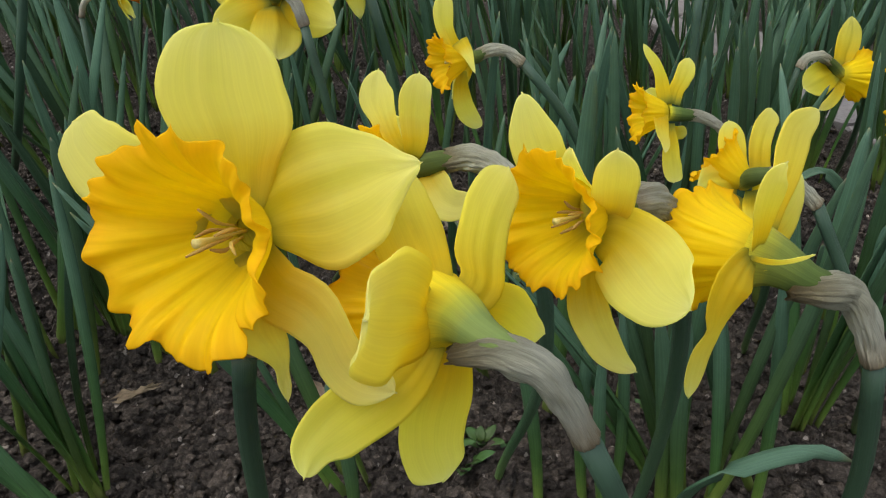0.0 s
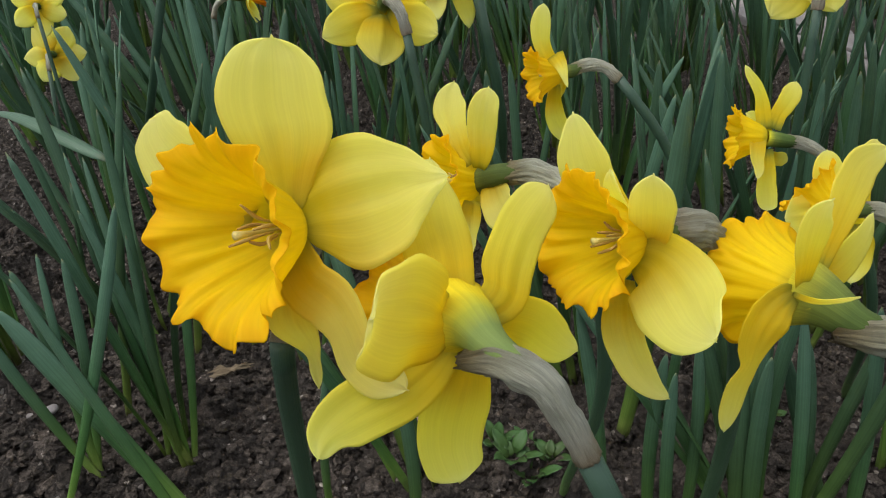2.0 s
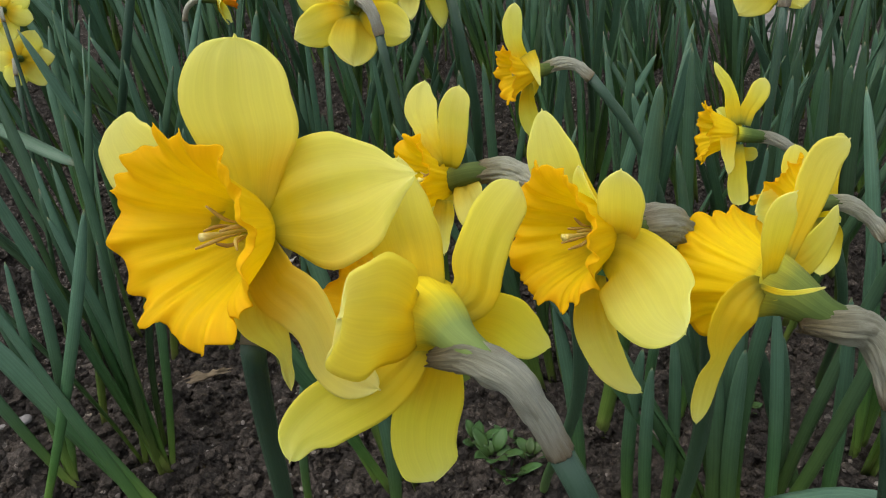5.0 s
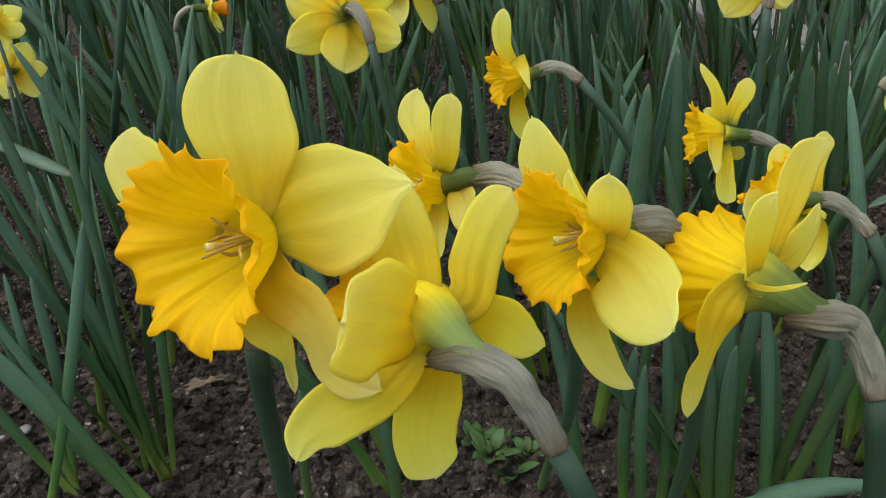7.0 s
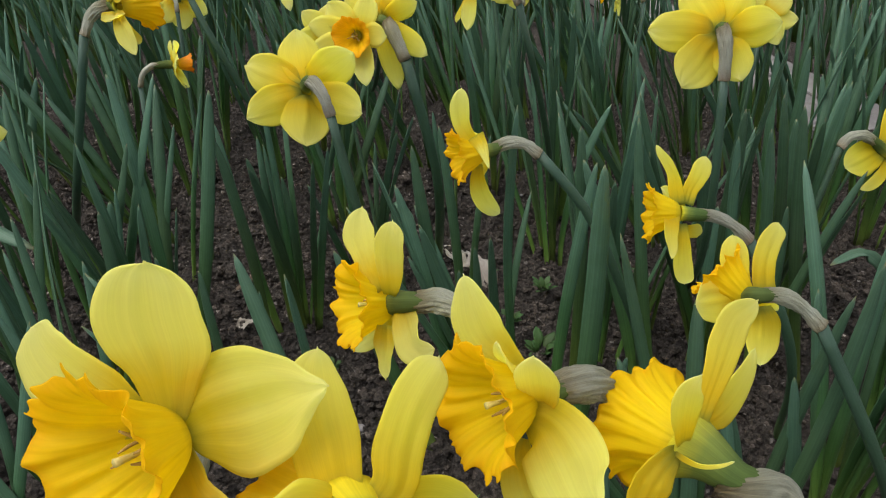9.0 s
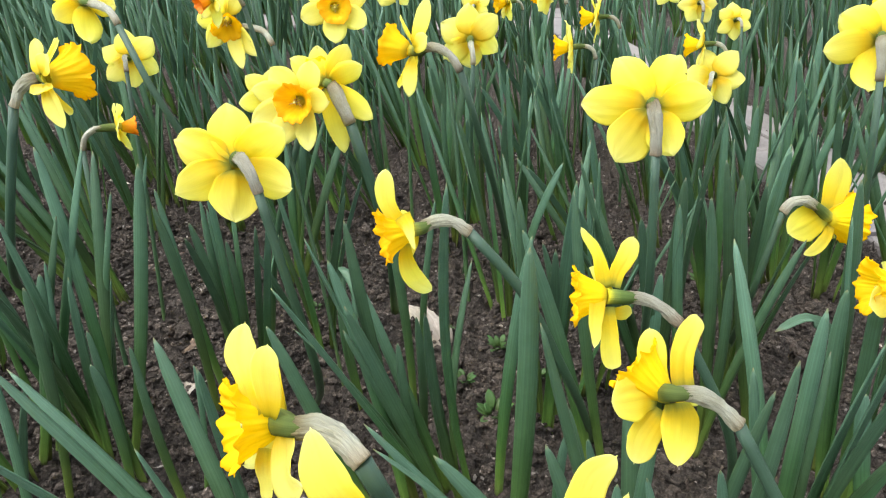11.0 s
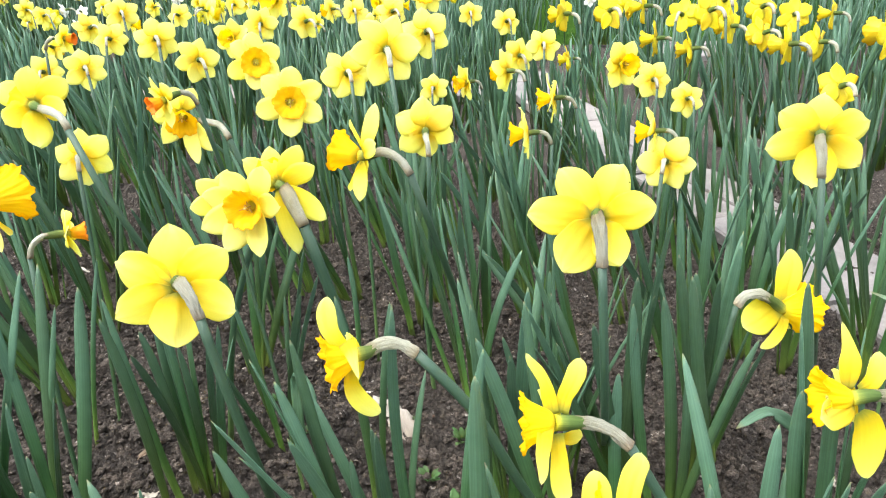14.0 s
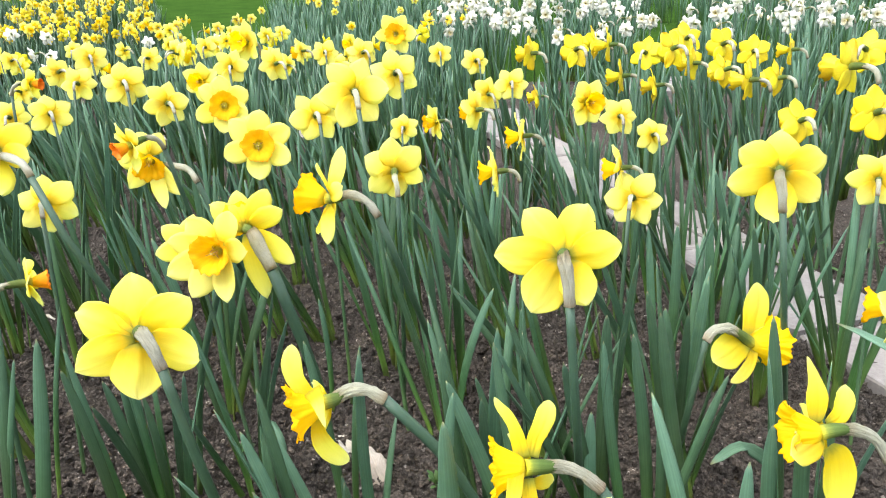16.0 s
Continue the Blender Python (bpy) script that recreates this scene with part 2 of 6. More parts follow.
def mesh_from(name, verts, faces, material, uvs=None, smooth=True):
    me = bpy.data.meshes.new(name)
    me.from_pydata([tuple(v) for v in verts], [], faces)
    if uvs is not None:
        layer = me.uv_layers.new(name="UVMap")
        idx = np.zeros(len(me.loops), dtype=np.int32)
        me.loops.foreach_get("vertex_index", idx)
        layer.data.foreach_set("uv", np.asarray(uvs, dtype=np.float32)[idx].ravel())
    me.polygons.foreach_set("use_smooth", [smooth] * len(me.polygons))
    me.materials.append(material)
    return me


def part(name, me, parent, label=""):
    ob = new(name, me)
    ob.parent = parent
    return tagged(ob, label)


def thing(name, at, label, category, group=""):
    ob = new(name)
    ob.empty_display_size = 0.05
    ob.location = at
    return tagged(ob, label, category, group)


def sheet(grid, thick, normal):
    """Closed thin sheet from rows of points; returns verts, faces, uvs."""
    nu, nv = len(grid), len(grid[0])
    verts, uvs, faces = [], [], []
    for side in (0.5, -0.5):
        for i in range(nu):
            for j in range(nv):
                edge = 0.25 if i in (0, nu - 1) or j in (0, nv - 1) else 1.0
                verts.append(grid[i][j] + normal[i] * (thick * side * edge))
                uvs.append((j / (nv - 1), i / (nu - 1)))
    n = nu * nv
    for i in range(nu - 1):
        for j in range(nv - 1):
            a = i * nv + j
            faces.append((a, a + 1, a + nv + 1, a + nv))
            faces.append((n + a, n + a + nv, n + a + nv + 1, n + a + 1))
    rim = [j for j in range(nv)] + [i * nv + nv - 1 for i in range(1, nu)]
    rim += [(nu - 1) * nv + j for j in range(nv - 2, -1, -1)] + [i * nv for i in range(nu - 2, 0, -1)]
    for a, b in zip(rim, rim[1:] + rim[:1]):
        faces.append((a, n + a, n + b, b))
    return verts, faces, uvs


def petal_mesh(name, base, tip, face, width, bow=0.1, cup=0.15, twist=0.0, nu=14, nv=9, mat=None, origin=(0, 0, 0), wave=1.0, seed=0,
               foot=0.55, peak=0.52, square=2.1, soft=0.90, bend=0.0, curl=0.0, crease=0.10):
    """A tepal from base to tip whose inner side looks towards face. foot: width at its base; peak: where it is widest;
    square and soft: how blunt its end is; bend: sideways arc; curl: roll of the end."""
    r = random.Random(seed)
    base, tip, face, origin = V(base), V(tip), V(face).normalized(), V(origin)
    along = tip - base
    length = along.length
    t = along.normalized()
    n = (face - t * face.dot(t))
    n = n.normalized() if n.length > 1e-4 else t.orthogonal().normalized()
    n = Matrix.Rotation(radians(twist), 3, t) @ n
    s = t.cross(n)
    p1, p2, p3, p4 = (r.uniform(0, 6.3) for _ in range(4))
    grid, normals = [], []
    for i in range(nu):
        u = 1 - (1 - i / (nu - 1)) ** 1.3
        if u < peak:
            w = foot + (1 - foot) * math.sin(math.pi / 2 * u / peak) ** 1.2
        else:
            w = max(1 - ((u - peak) / (1 - peak)) ** square, 0.0) ** (0.78 * soft)
        w = max(w * width / 2 * min(1.0, 0.5 + 3.6 * u), width * 0.012)
        turn = Matrix.Rotation(radians(12 * math.sin(p1) * u * wave), 3, t)
        nn, ss = turn @ n, turn @ s
        c = base + along * u + n * (bow * length * 4 * u * (1 - u) + curl * length * u ** 4) + s * (0.02 * width * math.sin(3 * u + p2) * wave + bend * length * 4 * u * (1 - u))
        row = []
        for j in range(nv):
            v = 2 * j / (nv - 1) - 1
            h = cup * w * abs(v) ** 1.8 * (1 - 0.4 * u) - crease * w * math.exp(-((v / 0.15) ** 2)) * (1 - 0.75 * u)
            h -= 0.22 * w * v * v * u ** 3 * wave * math.sin(p3)
            h += wave * 0.07 * width * abs(v) ** 1.5 * u * math.sin(7 * u + (p1 if v > 0 else p2)) + wave * 0.03 * width * math.sin(4 * v + p3 + 3 * u) * u
            h += 0.005 * width * (math.sin(9 * v + p2) + 0.6 * math.sin(17 * v + p4)) * math.sin(math.pi * min(u * 1.1, 1))
            body = min(1.0, 4 * u) * wave
            h += body * width * (0.05 * noise.noise((1.4 * v + p1, 1.6 * u + p2, p3)) + 0.022 * noise.noise((3.6 * v + 0.9 * u + p2, 2.2 * u, p4)))
            h -= body * width * 0.035 * max(0.0, 1 - 5 * abs(noise.noise((1.1 * v + p4, 0.8 * u + 0.5 * v + p3, p1)))) ** 2
            edge = 1 + wave * (0.04 * math.sin(6 * u + p2 + v) + 0.02 * math.sin(17 * u + p4 + 2 * v))
            if i == nu - 1:
                h += 0.0004
            row.append(c + (t * 0.0004 if i == nu - 1 else t * (0.02 * width * u * noise.noise((2.5 * v + p3, p2, 1.0)))) + ss * (v * w * (1 - 0.10 * abs(cup) * v * v) * edge) + nn * h - origin)
        grid.append(row)
        normals.append(nn)
    verts, faces, uvs = sheet(grid, 0.0006, normals)
    me = mesh_from(name, verts, faces, mat or PETAL, uvs)
    if mat is None:
        # the outer side is green at its foot
        me.materials.append(PETAL_OUTSIDE)
        cells_in = 2 * (nu - 1) * (nv - 1)
        me.polygons.foreach_set("material_index", [1 if k < cells_in and k % 2 else 0 for k in range(len(me.polygons))])
    return me


def shaped(line, face, cup=0.1, **form):
    """The plan of a tepal that bends its own way: places along its middle with half widths, and where its inner side looks."""
    return dict(line=line, face=face, cup=cup, **form)


def tepal_mesh(name, line, face, cup=0.1, nu=26, nv=17, mat=None, origin=(0, 0, 0), seed=0, wave=1.0, rib=0.09, lip=0.0, fold=0.07):
    """A tepal along a curve: (x, y, z, half width) from foot to tip. rib: depth of the groove along its middle; lip: roll of its margins."""
    r = random.Random(seed)
    origin, face = V(origin), V(face).normalized()
    fine = 120
    # the squared width runs evenly to nothing at the tip, which rounds it
    curve = spline([(x, y, z, 60 * w * w) for x, y, z, w in line], fine)
    p1, p2, p3, p4 = (r.uniform(0, 6.3) for _ in range(4))
    f1, f2 = r.uniform(-0.5, -0.25), r.uniform(0.22, 0.5)
    widest = max(w for *_, w in line)
    total = sum((V(q[:3]) - V(p[:3])).length for p, q in zip(line, line[1:]))
    grid, normals = [], []
    for i in range(nu):
        u = 1 - (1 - i / (nu - 1)) ** 1.5
        g = u * fine
        k = min(int(g), fine - 1)
        p = curve[k].lerp(curve[k + 1], g - k)
        c, w = p.to_3d(), math.sqrt(max(p.w, 0.0) / 60)
        a = min(max(k - 14, 0), fine - 28)
        t = (curve[a + 28] - curve[a]).to_3d().normalized()
        n = (face - t * face.dot(t)).normalized()
        s = t.cross(n)
        w = max(w, 0.00035)
        row = []
        for j in range(nv):
            v = 2 * j / (nv - 1) - 1
            swell = min(1.0, 3 * u) * wave
            h = cup * w * abs(v) ** 1.8 - rib * w * math.exp(-((v / 0.16) ** 2)) * (1 - 0.6 * u)
            h += fold * w * (math.exp(-(((v - f1) / 0.10) ** 2)) - math.exp(-(((v - f2) / 0.12) ** 2))) * math.sin(math.pi * min(1.0, 0.25 + u))
            h += lip * w * max(0.0, abs(v) - 0.62) ** 1.5 * 4
            h += swell * 0.05 * w * abs(v) ** 1.5 * math.sin(8 * u + (p1 if v > 0 else p2))
            h += 0.010 * w * (math.sin(9 * v + p2 + u) + 0.6 * math.sin(17 * v + p4)) * math.sin(math.pi * min(u * 1.1, 1))
            h += swell * widest * (0.075 * noise.noise((1.3 * v + p1, 1.7 * u + p2, p3)) + 0.035 * noise.noise((3.4 * v + 0.9 * u + p2, 2.6 * u, p4)))
            h -= swell * widest * 0.03 * max(0.0, 1 - 5 * abs(noise.noise((1.1 * v + p4, 0.8 * u + 0.5 * v + p3, p1)))) ** 2
            edge = 1 + wave * abs(v) ** 3 * (0.018 * math.sin(9 * u + p2 + v) + 0.012 * math.sin(23 * u + p4 + 2 * v))
            row.append(c + s * (v * w * edge) + n * h + t * (0.012 * widest * u * noise.noise((2.5 * v + p3, p2, 1.0))) - origin)
        grid.append(row)
        normals.append(n)
    # a short soft point ends it
    end = curve[fine].to_3d() + (curve[fine] - curve[fine - 3]).to_3d().normalized() * 0.0009
    grid.append([end + (q - grid[-1][nv // 2]) * 0.3 - origin for q in grid[-1]])
    normals.append(normals[-1])
    verts, faces, uvs = sheet(grid, 0.0006, normals)
    me = mesh_from(name, verts, faces, mat or PETAL, uvs)
    if mat is None:
        me.materials.append(PETAL_OUTSIDE)
        cells_in = 2 * (len(grid) - 1) * (nv - 1)
        me.polygons.foreach_set("material_index", [1 if k < cells_in and k % 2 else 0 for k in range(len(me.polygons))])
    return me


def frame_of(axis):
    axis = V(axis).normalized()
    a = axis.cross(V((0, 0, 1)))
    a = a.normalized() if a.length > 1e-3 else V((1, 0, 0))
    return axis, a, a.cross(axis).normalized()


def corona_mesh(name, centre, face, r0, r1, length, nt=120, nz=18, frill=1.0, mat=None, origin=(0, 0, 0), seed=0, flare=2.0):
    r = random.Random(seed)
    d, a, b = frame_of(face)
    centre, origin = V(centre), V(origin)
    ph = [r.uniform(0, 6.3) for _ in range(9)]
    verts, uvs, faces = [], [], []
    for shell in (0, 1):
        for i in range(nz + 1):
            u = i / nz
            rr = r0 + (r1 - r0) * (0.74 * u ** 0.62 + 0.26 * u ** (flare * 2.2))
            for j in range(nt):
                q = 2 * math.pi * j / nt
                k = frill * u ** 3
                rad = rr * (1 + k * (0.040 * math.sin(6 * q + ph[0]) + 0.040 * abs(math.sin(5.5 * q + ph[1] + 0.7 * math.sin(2 * q + ph[4]))) + 0.022 * math.sin(19 * q + ph[2] + 1.5 * math.sin(3 * q)) + 0.030 * math.sin(3 * q + ph[3])))
                rad *= 1 + frill * min(u * 2, 1) * (0.020 * math.sin(24 * q + 2.5 * math.sin(3 * q + ph[4]) + 1.2 * u) + 0.036 * math.sin(14 * q + 2 * math.sin(2 * q + ph[5]) - 0.8 * u) + 0.006 * math.sin(41 * q + 2 * math.sin(5 * q)))
                rad += frill * u ** 9 * r1 * (0.035 + 0.018 * math.sin(27 * q + ph[5] + 2 * math.sin(4 * q)))
                z = length * (u + k * (0.055 * math.sin(7 * q + ph[6]) + 0.050 * math.sin(13 * q + ph[7])) + frill * u ** 7 * 0.02 * math.sin(31 * q + ph[8] + 2 * math.sin(5 * q)) - 0.07 * frill * u ** 10)
                rad -= shell * 0.0008 * (0.6 if i == nz else 1)
                verts.append(centre + d * z + (a * math.cos(q) + b * math.sin(q)) * rad - origin)
                uvs.append((2.0 * abs(j / nt - 0.5), u))
    m = (nz + 1) * nt
    for i in range(nz):
        for j in range(nt):
            p, q = i * nt + j, i * nt + (j + 1) % nt
            faces.append((p, q, q + nt, p + nt))
            faces.append((m + p, m + p + nt, m + q + nt, m + q))
    for j in range(nt):
        p, q = nz * nt + j, nz * nt + (j + 1) % nt
        faces.append((p, q, m + q, m + p))
        p, q = j, (j + 1) % nt
        faces.append((p, m + p, m + q, q))
    return mesh_from(name, verts, faces, mat or CORONA, uvs)


def spline(points, n):
    """Even samples of a smooth curve through the points."""
    pts = [V(p) for p in points]
    d = [max((q - p).length, 1e-6) for p, q in zip(pts, pts[1:])]
    slope = [(q - p) / k for p, q, k in zip(pts, pts[1:], d)]
    m = [slope[0]] + [(slope[i] * d[i + 1] + slope[i + 1] * d[i]) / (d[i] + d[i + 1]) for i in range(len(d) - 1)] + [slope[-1]]
    total, out, i, start = sum(d), [], 0, 0.0
    for k in range(n + 1):
        at = min(k / n * total, total - 1e-7)
        while i < len(d) - 1 and at > start + d[i]:
            start += d[i]
            i += 1
        f = (at - start) / d[i]
        f2, f3 = f * f, f ** 3
        out.append(pts[i] * (2 * f3 - 3 * f2 + 1) + m[i] * ((f3 - 2 * f2 + f) * d[i]) + pts[i + 1] * (3 * f2 - 2 * f3) + m[i + 1] * ((f3 - f2) * d[i]))
    return out


def tube_mesh(name, points, radii, mat, seg=12, n=20, origin=(0, 0, 0), wrinkle=0.0, ridges=0.0, flat=1.0, seed=0, open_start=False):
    r = random.Random(seed)
    line = spline(points, n)
    origin = V(origin)
    ph = [r.uniform(0, 6.3) for _ in range(6)]
    t0 = (line[1] - line[0]).normalized()
    a = t0.orthogonal().normalized()
    verts, uvs, faces = [], [], []
    for i, p in enumerate(line):
        u = i / n
        t = (line[min(i + 1, n)] - line[max(i - 1, 0)]).normalized()
        a = (a - t * a.dot(t)).normalized()
        b = t.cross(a)
        g = u * (len(radii) - 1)
        k = min(int(g), len(radii) - 2)
        rad = radii[k] + (radii[k + 1] - radii[k]) * (g - k)
        for j in range(seg):
            q = 2 * math.pi * j / seg
            x = 1 + wrinkle * (0.5 * math.sin(5 * q + 9 * u + ph[0]) + 0.35 * math.sin(9 * q - 7 * u + ph[1]) + 0.3 * math.sin(3 * q + 23 * u + ph[2]) + 0.3 * math.sin(13 * q + 6 * u + ph[4]) + 0.25 * math.sin(37 * u + 3 * q + ph[5]) + 0.6 * math.sin(17 * q + 3 * math.sin(4 * u + ph[1]) + ph[2]) + 0.35 * math.sin(23 * q + 4 * math.sin(5 * u + ph[3]) + ph[0])) + ridges * math.sin(6 * q + ph[3])
            if wrinkle:
                x += 2.6 * wrinkle * noise.noise((2.2 * math.cos(q) + ph[0], 2.2 * math.sin(q), 7 * u + ph[1])) - 1.6 * wrinkle * max(0.0, 1 - 6 * abs(noise.noise((1.6 * math.cos(q) + ph[2], 1.6 * math.sin(q) + u, 4.5 * u)))) ** 2
                if i == 0:
                    p = line[0] + t * (0.003 * noise.noise((2 * math.cos(q), 2 * math.sin(q), ph[3])))
            verts.append(p + (a * math.cos(q) + b * math.sin(q) * flat) * (rad * x) - origin)
            uvs.append((abs(2 * j / seg - 1), u))
    for i in range(n):
        for j in range(seg):
            p, q = i * seg + j, i * seg + (j + 1) % seg
            faces.append((p, q, q + seg, p + seg))
    if open_start:
        verts.append(line[0] + (line[1] - line[0]).normalized() * 0.010 - origin)
        uvs.append((0.5, 0.05))
        faces += [(len(verts) - 1, (j + 1) % seg, j) for j in range(seg)]
    else:
        faces.append(tuple(range(seg - 1, -1, -1)))
    faces.append(tuple(n * seg + j for j in range(seg)))
    return mesh_from(name, verts, faces, mat, uvs)


def leaf_mesh(name, base, tip, width, bow=(0, 0, 0), side=None, twist=0.0, nu=16, nv=7, mat=None, origin=(0, 0, 0), channel=0.42, blunt=0.22):
    """A strap-shaped leaf with a shallow channel and a blunt tip."""
    base, tip, bow, origin = V(base), V(tip), V(bow), V(origin)
    ctrl = (base + tip) / 2 + bow * 2
    grid, normals = [], []
    for i in range(nu):
        u = i / (nu - 1)
        u = 1 - (1 - u) ** 1.35
        c = base * (1 - u) ** 2 + ctrl * (2 * u * (1 - u)) + tip * u * u
        t = ((ctrl - base) * (2 * (1 - u)) + (tip - ctrl) * (2 * u)).normalized()
        s = V(side) if side is not None else V((1, 0, 0))
        s = s - t * s.dot(t)
        s = s.normalized() if s.length > 1e-4 else t.orthogonal().normalized()
        s = Matrix.Rotation(radians(twist * (u - 0.3)), 3, t) @ s
        n = s.cross(t)
        w = width / 2 * (0.72 + 0.28 * min(1, u / 0.45)) * (1 - 0.18 * max(0, (u - 0.6) / 0.4))
        if u > 1 - blunt:
            w *= max(0.05, max(0, 1 - ((u - 1 + blunt) / blunt) ** 2) ** 0.54)
        ch = channel * (1.25 - 0.6 * u)
        grid.append([c + s * (w * x) + n * (w * ch * abs(x) ** 1.5) - origin for x in [2 * j / (nv - 1) - 1 for j in range(nv)]])
        normals.append(n)
    verts, faces, uvs = sheet(grid, 0.0018, normals)
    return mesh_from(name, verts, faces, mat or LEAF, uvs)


# ---- ground ----
def hashed(ix, iy, k):
    h = (ix.astype(np.int64) * 374761393 + iy.astype(np.int64) * 668265263 + k * 144269) & 0x7FFFFFFF
    h = ((h ^ (h >> 13)) * 1274126177) & 0x7FFFFFFF
    return ((h ^ (h >> 16)) & 0xFFFF) / 65535.0


def value_noise(x, y, k):
    ix, iy = np.floor(x), np.floor(y)
    fx, fy = x - ix, y - iy
    fx, fy = fx * fx * (3 - 2 * fx), fy * fy * (3 - 2 * fy)
    a, b = hashed(ix, iy, k), hashed(ix + 1, iy, k)
    c, d = hashed(ix, iy + 1, k), hashed(ix + 1, iy + 1, k)
    return (a * (1 - fx) + b * fx) * (1 - fy) + (c * (1 - fx) + d * fx) * fy - 0.5


def cells(x, y, k):
    """Rounded lumps with narrow gaps, of uneven height."""
    ix, iy = np.floor(x), np.floor(y)
    best = np.full(x.shape, 9.0)
    high = np.zeros(x.shape)
    for dx in (-1, 0, 1):
        for dy in (-1, 0, 1):
            cx, cy = ix + dx, iy + dy
            d = (cx + hashed(cx, cy, k) - x) ** 2 + (cy + hashed(cx, cy, k + 50) - y) ** 2
            nearer = d < best
            best = np.where(nearer, d, best)
            high = np.where(nearer, hashed(cx, cy, k + 90), high)
    return (1 - np.minimum(best, 1.0) * 1.3) * (0.35 + 0.65 * high)


def soil_height(x, y):
    x, y = np.asarray(x, float), np.asarray(y, float)
    h = 0.022 * value_noise(x * 3.1, y * 3.1, 1) + 0.018 * value_noise(x * 11, y * 11, 2)
    lump = value_noise(x * 34 + 3, y * 34, 3)
    w = np.clip((1.75 - np.abs(x)) / 0.35, 0, 1) * np.clip((2.6 - y) / 0.5, 0, 1) * np.clip((y + 0.1) / 0.3, 0, 1)
    h = h * (0.25 + 0.75 * w) + w * (0.018 * np.abs(lump) * 2 + 0.014 * np.abs(value_noise(x * 62, y * 62, 4)) * 2 + 0.009 * value_noise(x * 130, y * 130, 5))
    return h - 0.025 + w * (0.016 * cells(x * 72, y * 72, 6) + 0.010 * cells(x * 150 + 5, y * 150, 7))


def far_rise(x, y):
    """The ground climbs a little towards the far beds."""
    return 0.05 * np.clip(np.asarray(y) - 4.0, 0, 7.0) + 0.0 * np.asarray(x)


def ground_z(x, y):
    return float(soil_height(np.array([x]), np.array([y]))[0])


def graded(lo, hi, a, b, fine, growth):
    mid = list(np.arange(a, b, fine))
    left, step, x = [], fine, a
    while x > lo:
        step *= growth
        x -= step
        left.append(x)
    right, step, x = [], fine, mid[-1]
    while x < hi:
        step *= growth
        x += step
        right.append(x)
    return np.array(left[::-1] + mid + right)


gx = graded(-300, 300, -1.0, 1.2, 0.0052, 1.14)
gy = graded(-60, 600, 0.28, 1.75, 0.0052, 1.14)
GX, GY = np.meshgrid(gx, gy)
fade = np.clip(1.2 - np.hypot(GX, GY) / 60, 0.0, 1.0)
near = (np.abs(GX) < 1.6) & (GY < 2.4)
GX = GX + near * 0.0034 * (hashed(GX * 1e4, GY * 1e4, 3) - 0.5)
GY = GY + near * 0.0034 * (hashed(GX * 1e4, GY * 1e4, 4) - 0.5)
GZ = soil_height(GX, GY) * fade + far_rise(GX, GY)
nx, ny = len(gx), len(gy)
ids = np.arange(nx * ny).reshape(ny, nx)
quads = np.stack([ids[:-1, :-1], ids[:-1, 1:], ids[1:, 1:], ids[1:, :-1]], -1).reshape(-1, 4)
gm = bpy.data.meshes.new("ground")
gm.from_pydata(np.stack([GX, GY, GZ], -1).reshape(-1, 3).tolist(), [], quads.tolist())
gm.polygons.foreach_set("use_smooth", [False] * len(gm.polygons))
gm.materials.append(SOIL)
tagged(new("ground", gm), "dark brown crumbly garden soil with clods", "soil", kind="structure")

# lawn behind the beds
lx, ly = np.linspace(-60, 60, 61), np.concatenate([np.linspace(4.6, 14, 30), np.linspace(15, 160, 30)])
LX, LY = np.meshgrid(lx, ly)
LZ = np.minimum(0.03, (LY - 4.75) * 0.2) + 0.03 * value_noise(LX, LY, 9) + far_rise(LX, LY)
li = np.arange(61 * 60).reshape(60, 61)
lq = np.stack([li[:-1, :-1], li[:-1, 1:], li[1:, 1:], li[1:, :-1]], -1).reshape(-1, 4)
lm = bpy.data.meshes.new("lawn")
lm.from_pydata(np.stack([LX, LY, LZ], -1).reshape(-1, 3).tolist(), [], lq.tolist())
lm.materials.append(LAWN)
tagged(new("lawn", lm), "mown green lawn behind the flower beds", "lawn", kind="structure")


